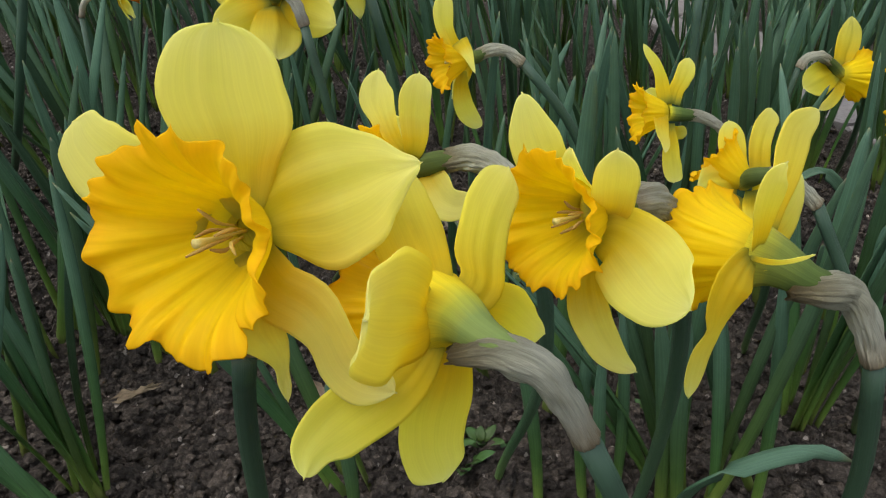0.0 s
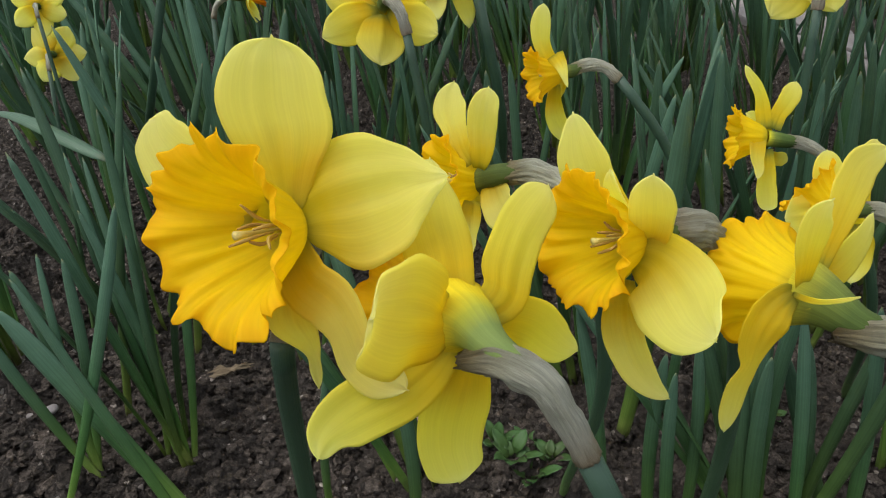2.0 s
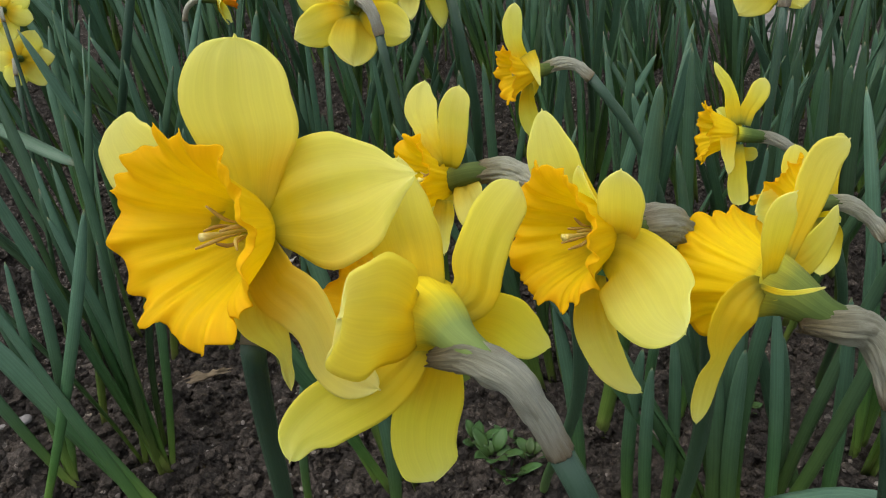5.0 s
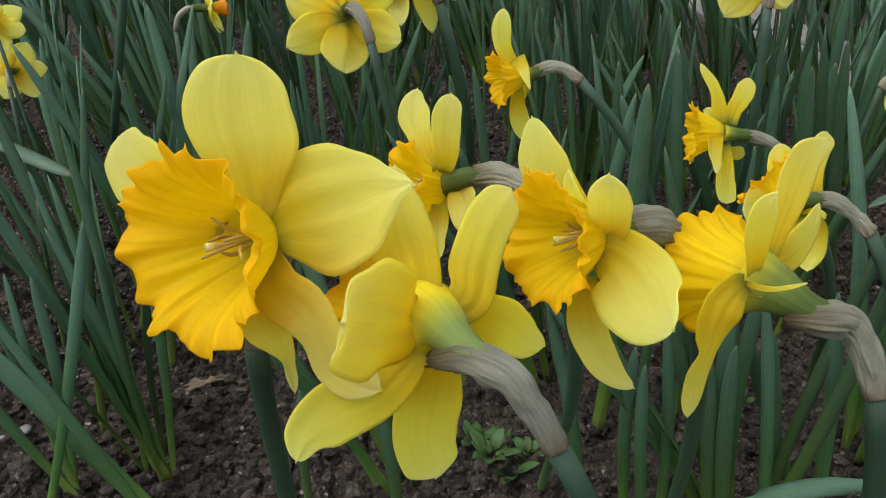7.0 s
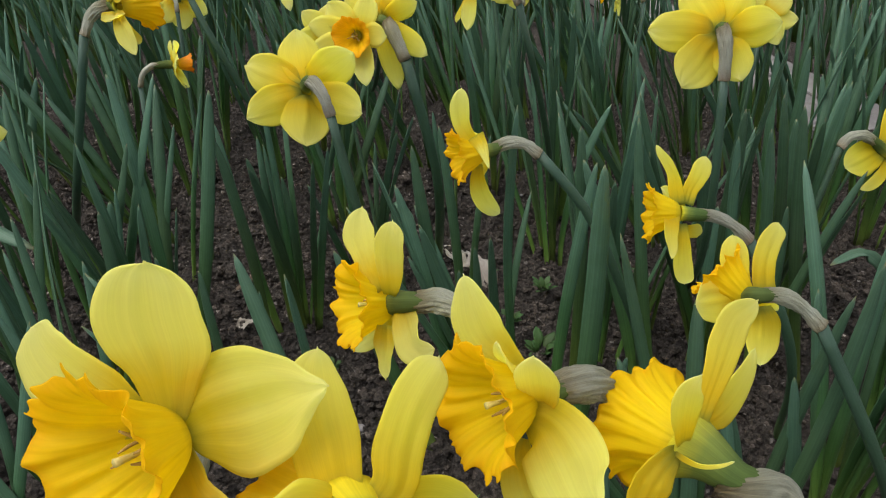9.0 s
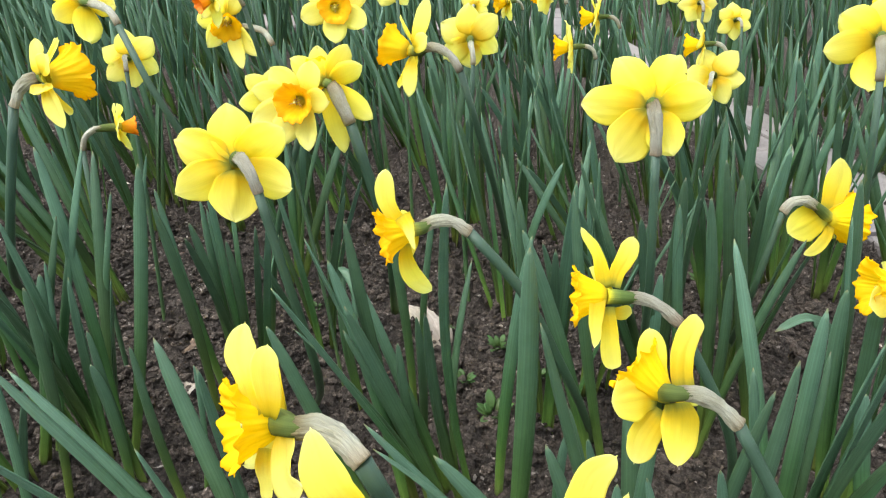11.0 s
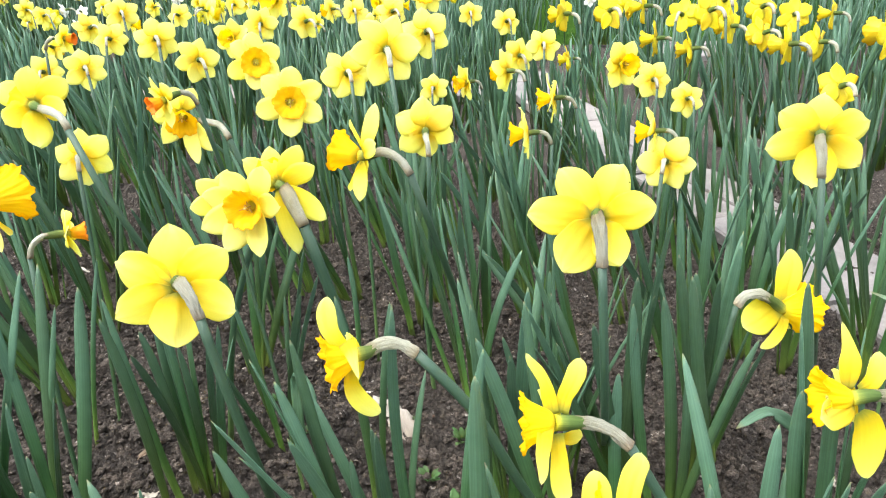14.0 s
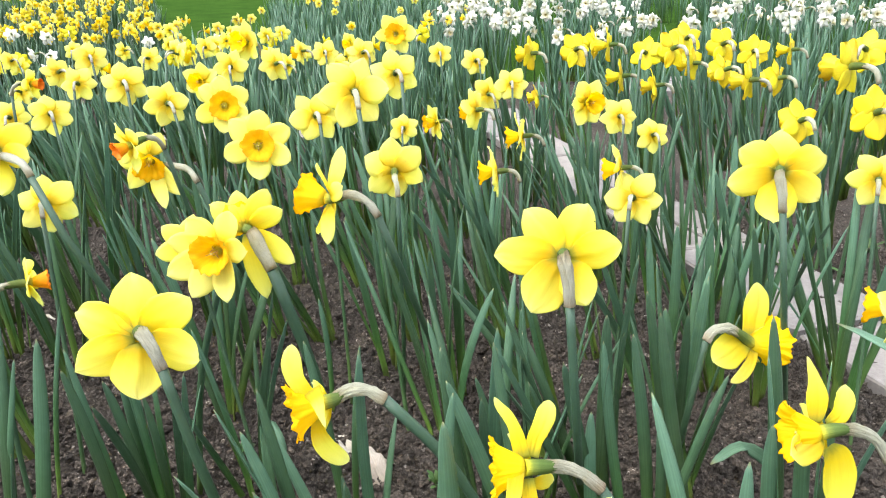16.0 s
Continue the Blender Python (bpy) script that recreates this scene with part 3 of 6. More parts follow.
# ---- flowers ----
def flower_parts(root, origin, centre, face, petals, mouth, length, throat, neck, stem, fine=2, seed=0, petal_mat=None, corona_mat=None, frill=1.0, spathe_r=0.0055, stem_r=0.0045, anthers=True, shape=None, sheath=None, tube=1.0, sunk=0.0, ovary_mat=None):
    """Tepals, corona with anthers, ovary, spathe and stem under root. petals: (tip, width, bow, cup, twist)."""
    face = V(face).normalized()
    centre = V(centre)
    nu, nv = ((26, 17), (9, 7), (4, 3))[2 - fine]
    nt, nz = ((168, 22), (44, 7), (10, 2))[2 - fine]
    for k, plan in enumerate(petals):
        if isinstance(plan, dict):
            part("petal", tepal_mesh("petal", nu=nu, nv=nv, mat=petal_mat, origin=origin, seed=seed * 10 + k, **plan), root)
            continue
        tip, width, bow, cup, twist, *extra = plan
        hint = [e for e in extra if not isinstance(e, dict)]
        form = dict(shape or {}, **next((e for e in extra if isinstance(e, dict)), {}))
        out = V(tip) - centre
        out = (out - face * out.dot(face)).normalized()
        start = centre + out * throat * 0.46 - face * 0.0085 + face * (0.0008 * (k % 2))
        part("petal", petal_mesh("petal", start, tip, hint[0] if hint else face, width, bow, cup, twist, nu, nv, petal_mat, origin, seed=seed * 10 + k, **form), root)
    cor = part("corona", corona_mesh("corona", centre - face * 0.002, face, throat * 0.58, mouth, length, nt, nz, frill, corona_mat, origin, seed), root)
    d, a, b = frame_of(face)
    if anthers:
        tip = centre + d * (length * 0.62)
        part("style", tube_mesh("style", [centre, centre + d * length * 0.3, tip], [0.0005, 0.0005, 0.0007, 0.0013], STIGMA, 8, 8, origin), cor)
        for k in range(6):
            q = k * math.pi / 3 + 0.3 + seed
            o = (a * math.cos(q) + b * math.sin(q))
            part("anther", tube_mesh("anther", [centre + o * 0.002 + d * length * 0.12, centre + o * 0.0035 + d * length * 0.32, centre + o * (0.005 + 0.0035 * math.sin(k * 3.1 + seed)) + d * length * (0.48 + 0.06 * math.sin(k * 5 + seed))],
                                     [0.0003, 0.0003, 0.0006, 0.0006, 0.0003], POLLEN, 6, 6, origin), cor)
    hi, lo = fine == 2, fine == 0
    tube_end = V(neck[1])
    run = [centre + face * (sunk - 0.001), centre.lerp(tube_end, 0.45), tube_end, V(neck[2])]
    flare = [throat * (0.62 + 50 * sunk), throat * 0.60, throat * 0.58, 0.0057, 0.0053, 0.0048, 0.0042, 0.0036]
    if sheath:  # the flaring back of the flower runs down into the open sheath
        run = run[:2] + [tube_end.lerp(V(sheath[1]), 0.5), V(sheath[2]), V(sheath[2]).lerp(V(sheath[3]), 0.4)]
        flare = [0.0118, 0.0089, 0.0069, 0.0056, 0.0045, 0.0034, 0.0026, 0.0018]
    part("ovary", tube_mesh("ovary", run, [tube * k for k in flare], ovary_mat or OVARY, 20 if hi else 4 if lo else 8, 16 if hi else 3 if lo else 6, origin, open_start=True, ridges=0.03), root)
    s = spathe_r
    # the papery sheath hugs the neck, or gapes beside it along a line of its own
    gape = [s * 0.55, s * 1.02, s * 1.18, s * 1.08, s * 0.95, s * 0.9, stem_r * 1.06] if sheath else [s * 0.92, s * 1.06, s * 1.08, s * 0.98, s * 0.9, stem_r * 1.1, stem_r * 1.12]
    part("spathe", tube_mesh("spathe", sheath or neck[1:], gape, SPATHE, 72 if hi else 5 if lo else 9, 56 if hi else 4 if lo else 8, origin, wrinkle=0.065, seed=seed, flat=0.85), root)
    part("stem", tube_mesh("stem", stem, [stem_r, stem_r * 1.05, stem_r], STEM, 14 if hi else 4 if lo else 7, 22 if hi else 3 if lo else 8, origin, ridges=0.05, flat=0.8), root)


def daffodil(centre, face, petals, mouth, length, neck, stem, label, seed, throat=0.011, fine=2, **more):
    foot = V(stem[-1])
    foot.z = ground_z(foot.x, foot.y)
    root = thing("daffodil", foot, label, "flower", "daffodils")
    neck = [V(centre)] + [V(p) for p in neck]
    flower_parts(root, foot, centre, face, petals, mouth, length, throat, neck, [neck[-1]] + [V(p) for p in stem[:-1]] + [foot - V((0, 0, 0.02))], fine, seed, **more)
    return root


SEEN = (-0.3, -0.8, 0.5)
BIG = "yellow daffodil with frilled golden cup"
# the front group
daffodil(centre=(-0.0403, 0.1553, 0.4516), face=(-0.4218, -0.8564, 0.2976), mouth=0.0262, length=0.0290, throat=0.0095, seed=1,
         petals=[shaped([(-0.0396, 0.1563, 0.4549, 0.0031), (-0.0416, 0.1617, 0.4678, 0.0103), (-0.0422, 0.1632, 0.4760, 0.0148), (-0.0442, 0.1652, 0.4852, 0.0156), (-0.0444, 0.1674, 0.4944, 0.0132), (-0.0445, 0.1689, 0.4987, 0.0090), (-0.0441, 0.1693, 0.5011, 0.0000)], (0.04, -0.90, 0.44), 0.06),
                 shaped([(-0.0373, 0.1564, 0.4526, 0.0046), (-0.0316, 0.1582, 0.4558, 0.0135), (-0.0212, 0.1605, 0.4588, 0.0188), (-0.0134, 0.1622, 0.4613, 0.0173), (-0.0046, 0.1634, 0.4649, 0.0105), (0.0007, 0.1631, 0.4668, 0.0044), (0.0043, 0.1633, 0.4681, 0.0000)], (0.04, -0.90, 0.44), 0.08),
                 shaped([(-0.0494, 0.1575, 0.4555, 0.0056), (-0.0600, 0.1598, 0.4580, 0.0102), (-0.0701, 0.1628, 0.4615, 0.0109), (-0.0792, 0.1665, 0.4659, 0.0105), (-0.0850, 0.1703, 0.4705, 0.0077), (-0.0870, 0.1730, 0.4734, 0.0039), (-0.0880, 0.1733, 0.4732, 0.0000)], (0.04, -0.90, 0.44), 0.20),
                 shaped([(-0.0398, 0.1547, 0.4467, 0.0053), (-0.0307, 0.1439, 0.4406, 0.0080), (-0.0221, 0.1385, 0.4394, 0.0079), (-0.0169, 0.1356, 0.4334, 0.0061), (-0.0133, 0.1336, 0.4256, 0.0066), (-0.0077, 0.1334, 0.4201, 0.0065), (-0.0011, 0.1336, 0.4169, 0.0000)], (0.04, -0.90, 0.44), 0.10),
                 shaped([(-0.0382, 0.1529, 0.4425, 0.0039), (-0.0381, 0.1462, 0.4253, 0.0072), (-0.0359, 0.1484, 0.4170, 0.0046), (-0.0350, 0.1507, 0.4091, 0.0022), (-0.0348, 0.1510, 0.4019, 0.0020), (-0.0344, 0.1501, 0.3966, 0.0000)], (0.04, -0.90, 0.44), 0.25),
                 ((-0.0691, 0.1534, 0.4257), 0.022, 0.0, 0.1, 0)],
         neck=[(-0.0445, 0.1772, 0.4427), (-0.0478, 0.1880, 0.4343), (-0.0521, 0.1900, 0.4200), (-0.0457, 0.1517, 0.4112)], stem=[(-0.0520, 0.1623, 0.3865), (-0.0686, 0.1962, 0.2750), (-0.1094, 0.2797, 0.0)],
         stem_r=0.0040, label=BIG + ", seen into its cup")
daffodil(centre=(0.0111, 0.1525, 0.4295), face=(-0.8264, 0.4148, -0.3807), mouth=0.0190, length=0.027, throat=0.011, seed=2,
         petals=[shaped([(0.0111, 0.1530, 0.4303, 0.0038), (0.0062, 0.1561, 0.4374, 0.0082), (0.0020, 0.1633, 0.4441, 0.0102), (-0.0023, 0.1712, 0.4501, 0.0105), (-0.0051, 0.1792, 0.4559, 0.0087), (-0.0059, 0.1845, 0.4588, 0.0055), (-0.0058, 0.1871, 0.4611, 0.0000)], (-0.37, 0.83, -0.42), 0.05),
                 shaped([(0.0145, 0.1527, 0.4289, 0.0033), (0.0216, 0.1620, 0.4313, 0.0077), (0.0217, 0.1725, 0.4348, 0.0087), (0.0232, 0.1830, 0.4397, 0.0087), (0.0260, 0.1927, 0.4430, 0.0085), (0.0288, 0.1995, 0.4455, 0.0070), (0.0299, 0.2033, 0.4475, 0.0000)], (-0.37, 0.83, -0.42), 0.12),
                 shaped([(0.0140, 0.1523, 0.4275, 0.0031), (0.0236, 0.1636, 0.4222, 0.0075), (0.0303, 0.1734, 0.4133, 0.0087), (0.0358, 0.1816, 0.4022, 0.0082), (0.0411, 0.1870, 0.3943, 0.0060), (0.0453, 0.1913, 0.3905, 0.0000)], (-0.37, 0.83, -0.42), 0.10),
                 shaped([(0.0120, 0.1508, 0.4266, 0.0035), (0.0124, 0.1497, 0.4105, 0.0077), (0.0103, 0.1505, 0.3990, 0.0109), (0.0084, 0.1501, 0.3876, 0.0111), (0.0086, 0.1491, 0.3765, 0.0102), (0.0108, 0.1489, 0.3682, 0.0088), (0.0115, 0.1482, 0.3649, 0.0000)], (-0.37, 0.83, -0.42), 0.05),
                 shaped([(0.0098, 0.1501, 0.4269, 0.0028), (0.0036, 0.1421, 0.4195, 0.0073), (-0.0033, 0.1358, 0.4152, 0.0098), (-0.0105, 0.1316, 0.4123, 0.0099), (-0.0174, 0.1272, 0.4088, 0.0089), (-0.0225, 0.1234, 0.4041, 0.0056), (-0.0236, 0.1201, 0.3992, 0.0000)], (-0.37, 0.83, -0.42), -0.15),
                 shaped([(0.0094, 0.1510, 0.4303, 0.0035), (0.0058, 0.1422, 0.4343, 0.0112), (0.0035, 0.1366, 0.4393, 0.0150), (0.0003, 0.1313, 0.4430, 0.0175), (-0.0036, 0.1269, 0.4465, 0.0150), (-0.0052, 0.1237, 0.4493, 0.0106), (-0.0055, 0.1213, 0.4502, 0.0000)], (-0.37, 0.83, -0.42), 0.05)],
         neck=[(0.0187, 0.1417, 0.4340), (0.0272, 0.1360, 0.4342), (0.0343, 0.1307, 0.4297), (0.0425, 0.1291, 0.4194), (0.0496, 0.1289, 0.4061)], stem=[(0.0591, 0.1297, 0.3859)] + [(0.09, 0.19, 0.0)],
         sheath=[(0.0134, 0.1366, 0.4273), (0.0244, 0.1338, 0.4315), (0.0343, 0.1307, 0.4297), (0.0425, 0.1291, 0.4194), (0.0496, 0.1289, 0.4061)],
         sunk=0.004, ovary_mat=OVARY_PALE, spathe_r=0.0043, stem_r=0.0037, label=BIG + ", seen from behind")
daffodil(centre=(0.0591, 0.2108, 0.4275), face=(-0.7922, -0.5963, 0.1298), mouth=0.0225, length=0.026, throat=0.011, seed=3,
         petals=[shaped([(0.0593, 0.2191, 0.4273, 0.0033), (0.0507, 0.2241, 0.4335, 0.0067), (0.0440, 0.2257, 0.4396, 0.0088), (0.0400, 0.2278, 0.4477, 0.0087), (0.0375, 0.2303, 0.4552, 0.0056), (0.0355, 0.2327, 0.4615, 0.0000)], (-0.15, -0.89, 0.44), 0.12),
                 shaped([(0.0633, 0.2042, 0.4272, 0.0032), (0.0642, 0.2019, 0.4346, 0.0062), (0.0633, 0.1982, 0.4441, 0.0072), (0.0622, 0.1945, 0.4517, 0.0069), (0.0614, 0.1926, 0.4566, 0.0053), (0.0611, 0.1922, 0.4597, 0.0000)], (-0.15, -0.89, 0.44), 0.25),
                 shaped([(0.0611, 0.2035, 0.4229, 0.0046), (0.0654, 0.1988, 0.4256, 0.0104), (0.0702, 0.1916, 0.4243, 0.0144), (0.0746, 0.1834, 0.4216, 0.0149), (0.0776, 0.1759, 0.4202, 0.0126), (0.0807, 0.1705, 0.4205, 0.0085), (0.0831, 0.1673, 0.4205, 0.0000)], (-0.15, -0.89, 0.44), 0.05),
                 shaped([(0.0593, 0.2012, 0.4159, 0.0027), (0.0584, 0.1979, 0.4090, 0.0053), (0.0594, 0.1944, 0.4014, 0.0069), (0.0627, 0.1920, 0.3930, 0.0067), (0.0684, 0.1898, 0.3842, 0.0057), (0.0744, 0.1886, 0.3789, 0.0032), (0.0782, 0.1881, 0.3771, 0.0000)], (-0.15, -0.89, 0.44), 0.15),
                 ((0.0490, 0.2050, 0.4541), 0.013, 0.1, 0.3, 0, dict(foot=0.9)), ((0.0380, 0.2200, 0.3950), 0.022, 0.0, 0.1, 0)],
         neck=[(0.0672, 0.2086, 0.4313), (0.0771, 0.2130, 0.4320), (0.0892, 0.2243, 0.4222), (0.0990, 0.2328, 0.4068)], stem=[(0.1061, 0.2394, 0.3852), (0.135, 0.33, 0.0)],
         spathe_r=0.0062, label=BIG + ", upper petal folded forwards")
daffodil(centre=(0.1155, 0.2015, 0.4181), face=(-0.5000, 0.8000, -0.3300), mouth=0.0215, length=0.027, throat=0.010, seed=4,
         petals=[shaped([(0.1120, 0.1968, 0.4220, 0.0015), (0.1103, 0.1950, 0.4328, 0.0041), (0.1085, 0.1932, 0.4436, 0.0054), (0.1083, 0.1919, 0.4512, 0.0047), (0.1094, 0.1924, 0.4545, 0.0027), (0.1113, 0.1929, 0.4564, 0.0000)], (-0.29, 0.84, -0.46), -0.30),
                 shaped([(0.1181, 0.2035, 0.4235, 0.0023), (0.1203, 0.2094, 0.4314, 0.0039), (0.1236, 0.2160, 0.4401, 0.0055), (0.1271, 0.2237, 0.4475, 0.0066), (0.1313, 0.2303, 0.4531, 0.0060), (0.1358, 0.2333, 0.4556, 0.0037), (0.1377, 0.2344, 0.4570, 0.0000)], (-0.29, 0.84, -0.46), -0.10),
                 shaped([(0.1185, 0.2053, 0.4207, 0.0017), (0.1242, 0.2135, 0.4190, 0.0035), (0.1306, 0.2224, 0.4163, 0.0061), (0.1377, 0.2325, 0.4172, 0.0056), (0.1439, 0.2422, 0.4197, 0.0040), (0.1473, 0.2493, 0.4244, 0.0000)], (-0.29, 0.84, -0.46), -0.10),
                 shaped([(0.1099, 0.1950, 0.4217, 0.0029), (0.1052, 0.1883, 0.4236, 0.0053), (0.1003, 0.1823, 0.4210, 0.0073), (0.0985, 0.1813, 0.4124, 0.0064), (0.0997, 0.1846, 0.4002, 0.0036), (0.0986, 0.1877, 0.3883, 0.0046), (0.0989, 0.1891, 0.3754, 0.0043), (0.0993, 0.1884, 0.3652, 0.0000)], (-0.29, 0.84, -0.46), -0.25),
                 shaped([(0.1091, 0.1942, 0.4221, 0.0009), (0.1126, 0.1894, 0.4236, 0.0010), (0.1166, 0.1846, 0.4269, 0.0008), (0.1204, 0.1837, 0.4288, 0.0007), (0.1242, 0.1853, 0.4291, 0.0000)], (-0.29, 0.84, -0.46), -0.10), ((0.0980, 0.2220, 0.4080), 0.012, 0.05, 0.3, 0, SEEN)],
         neck=[(0.1258, 0.1965, 0.4163), (0.1343, 0.1930, 0.4142), (0.1443, 0.1929, 0.4097), (0.1520, 0.1903, 0.3998), (0.1580, 0.1858, 0.3855)], stem=[(0.1713, 0.1901, 0.3431), (0.20, 0.27, 0.0)],
         sheath=[(0.1230, 0.1899, 0.4122), (0.1327, 0.1897, 0.4131), (0.1443, 0.1929, 0.4097), (0.1520, 0.1903, 0.3998), (0.1580, 0.1858, 0.3855)], tube=1.12, sunk=0.004,
         spathe_r=0.0054, stem_r=0.0044, label=BIG + " standing beside the front group")
# behind the front group
daffodil(centre=(-0.0110, 0.3089, 0.3929), face=(-0.8369, -0.5047, 0.2116), mouth=0.0210, length=0.0245, throat=0.011, seed=5,
         petals=[shaped([(-0.0110, 0.2998, 0.4065, 0.0024), (-0.0163, 0.3041, 0.4108, 0.0047), (-0.0215, 0.3113, 0.4198, 0.0065), (-0.0248, 0.3178, 0.4272, 0.0083), (-0.0255, 0.3231, 0.4338, 0.0053), (-0.0246, 0.3257, 0.4377, 0.0000)], (-0.13, -0.88, 0.46), 0.15),
                 shaped([(-0.0065, 0.2968, 0.4062, 0.0029), (-0.0057, 0.2964, 0.4129, 0.0054), (-0.0057, 0.2982, 0.4253, 0.0069), (-0.0048, 0.2978, 0.4358, 0.0073), (-0.0038, 0.2984, 0.4421, 0.0056), (-0.0037, 0.2992, 0.4453, 0.0000)], (-0.13, -0.88, 0.46), 0.20),
                 shaped([(-0.0034, 0.3072, 0.3967, 0.0029), (-0.0006, 0.2971, 0.3993, 0.0057), (0.0039, 0.2827, 0.3990, 0.0083), (0.0090, 0.2681, 0.4001, 0.0088), (0.0152, 0.2594, 0.4030, 0.0064), (0.0203, 0.2558, 0.4083, 0.0000)], (-0.20, -0.87, 0.46), 0.20),
                 shaped([(-0.0089, 0.2935, 0.3903, 0.0040), (-0.0089, 0.2890, 0.3832, 0.0054), (-0.0082, 0.2850, 0.3767, 0.0035), (-0.0080, 0.2828, 0.3713, 0.0029), (-0.0074, 0.2805, 0.3676, 0.0000)], (-0.13, -0.88, 0.46), 0.20),
                 ((-0.0327, 0.3166, 0.3552), 0.02, 0.0, 0.2, 0), ((-0.0250, 0.3450, 0.4050), 0.022, 0.0, 0.2, 0)],
         neck=[(0.0088, 0.2890, 0.4089), (0.0196, 0.2865, 0.4116), (0.0304, 0.2823, 0.4099), (0.0408, 0.2761, 0.4031)], stem=[(0.0479, 0.2790, 0.3813), (0.0590, 0.4440, 0.0000)],
         spathe_r=0.0056, label=BIG + " nodding on a bent neck")
daffodil(centre=(0.0170, 0.5681, 0.3669), face=(-0.9092, -0.4090, -0.0784), mouth=0.0215, length=0.027, throat=0.010, seed=6, fine=2,
         petals=[shaped([(0.0146, 0.5641, 0.3704, 0.0069), (0.0052, 0.5642, 0.3832, 0.0062), (0.0010, 0.5627, 0.3942, 0.0070), (-0.0001, 0.5630, 0.4080, 0.0079), (0.0004, 0.5638, 0.4162, 0.0058), (0.0009, 0.5653, 0.4212, 0.0000)], (0.05, -0.86, 0.50), 0.15),
                 shaped([(0.0124, 0.5617, 0.3836, 0.0074), (0.0187, 0.5527, 0.3782, 0.0050), (0.0222, 0.5454, 0.3722, 0.0029), (0.0257, 0.5399, 0.3652, 0.0000)], (0.05, -0.86, 0.50), -0.20),
                 shaped([(0.0164, 0.5590, 0.3601, 0.0028), (0.0151, 0.5609, 0.3466, 0.0062), (0.0167, 0.5650, 0.3323, 0.0082), (0.0221, 0.5705, 0.3178, 0.0082), (0.0295, 0.5735, 0.3091, 0.0057), (0.0340, 0.5746, 0.3062, 0.0000)], (0.05, -0.86, 0.50), 0.15),
                 ((0.0060, 0.5950, 0.3700), 0.016, 0.0, 0.2, 0), ((0.0082, 0.5894, 0.3246), 0.018, 0.0, 0.1, 0)],
         neck=[(0.0270, 0.5729, 0.3672), (0.0354, 0.5787, 0.3702), (0.0499, 0.5825, 0.3702), (0.0661, 0.5833, 0.3598)], stem=[(0.1050, 0.5812, 0.3156), (0.1517, 0.5936, 0.2203), (0.2190, 0.7540, 0.0000)],
         spathe_r=0.0052, label=BIG + " on a sideways leaning stem")
daffodil(centre=(0.1718, 0.5190, 0.3432), face=(-0.9992, -0.0337, -0.0235), mouth=0.0210, length=0.025, throat=0.010, seed=7,
         petals=[shaped([(0.1725, 0.5221, 0.3483, 0.0054), (0.1694, 0.5280, 0.3604, 0.0056), (0.1666, 0.5316, 0.3700, 0.0044), (0.1612, 0.5345, 0.3788, 0.0041), (0.1553, 0.5364, 0.3859, 0.0028), (0.1528, 0.5384, 0.3901, 0.0000)], (-0.05, 0.86, -0.50), -0.20),
                 shaped([(0.1791, 0.5240, 0.3487, 0.0053), (0.1820, 0.5326, 0.3562, 0.0061), (0.1877, 0.5418, 0.3621, 0.0072), (0.1923, 0.5506, 0.3674, 0.0076), (0.1948, 0.5560, 0.3708, 0.0056), (0.1957, 0.5587, 0.3737, 0.0000)], (-0.05, 0.86, -0.50), -0.10),
                 shaped([(0.1673, 0.5184, 0.3466, 0.0066), (0.1653, 0.5012, 0.3420, 0.0059), (0.1628, 0.4830, 0.3400, 0.0047), (0.1625, 0.4707, 0.3379, 0.0034), (0.1613, 0.4637, 0.3356, 0.0000)], (-0.05, 0.86, -0.50), -0.20),
                 shaped([(0.1758, 0.5159, 0.3358, 0.0047), (0.1768, 0.5080, 0.3269, 0.0056), (0.1773, 0.4996, 0.3169, 0.0067), (0.1784, 0.4914, 0.3073, 0.0073), (0.1796, 0.4874, 0.3016, 0.0054), (0.1792, 0.4857, 0.3005, 0.0000)], (-0.05, 0.86, -0.50), -0.10),
                 shaped([(0.1798, 0.5188, 0.3297, 0.0035), (0.1867, 0.5247, 0.3246, 0.0052), (0.1941, 0.5310, 0.3224, 0.0046), (0.1971, 0.5326, 0.3205, 0.0000)], (-0.05, 0.86, -0.50), -0.10),
                 ((0.1637, 0.5500, 0.3500), 0.016, 0.0, 0.1, 0)],
         neck=[(0.1846, 0.5223, 0.3410), (0.1997, 0.5256, 0.3388), (0.2169, 0.5259, 0.3317), (0.2318, 0.5235, 0.3192)], stem=[(0.2646, 0.5200, 0.2624), (0.3560, 0.6430, 0.0000)],
         spathe_r=0.0045, label=BIG + " in side view")
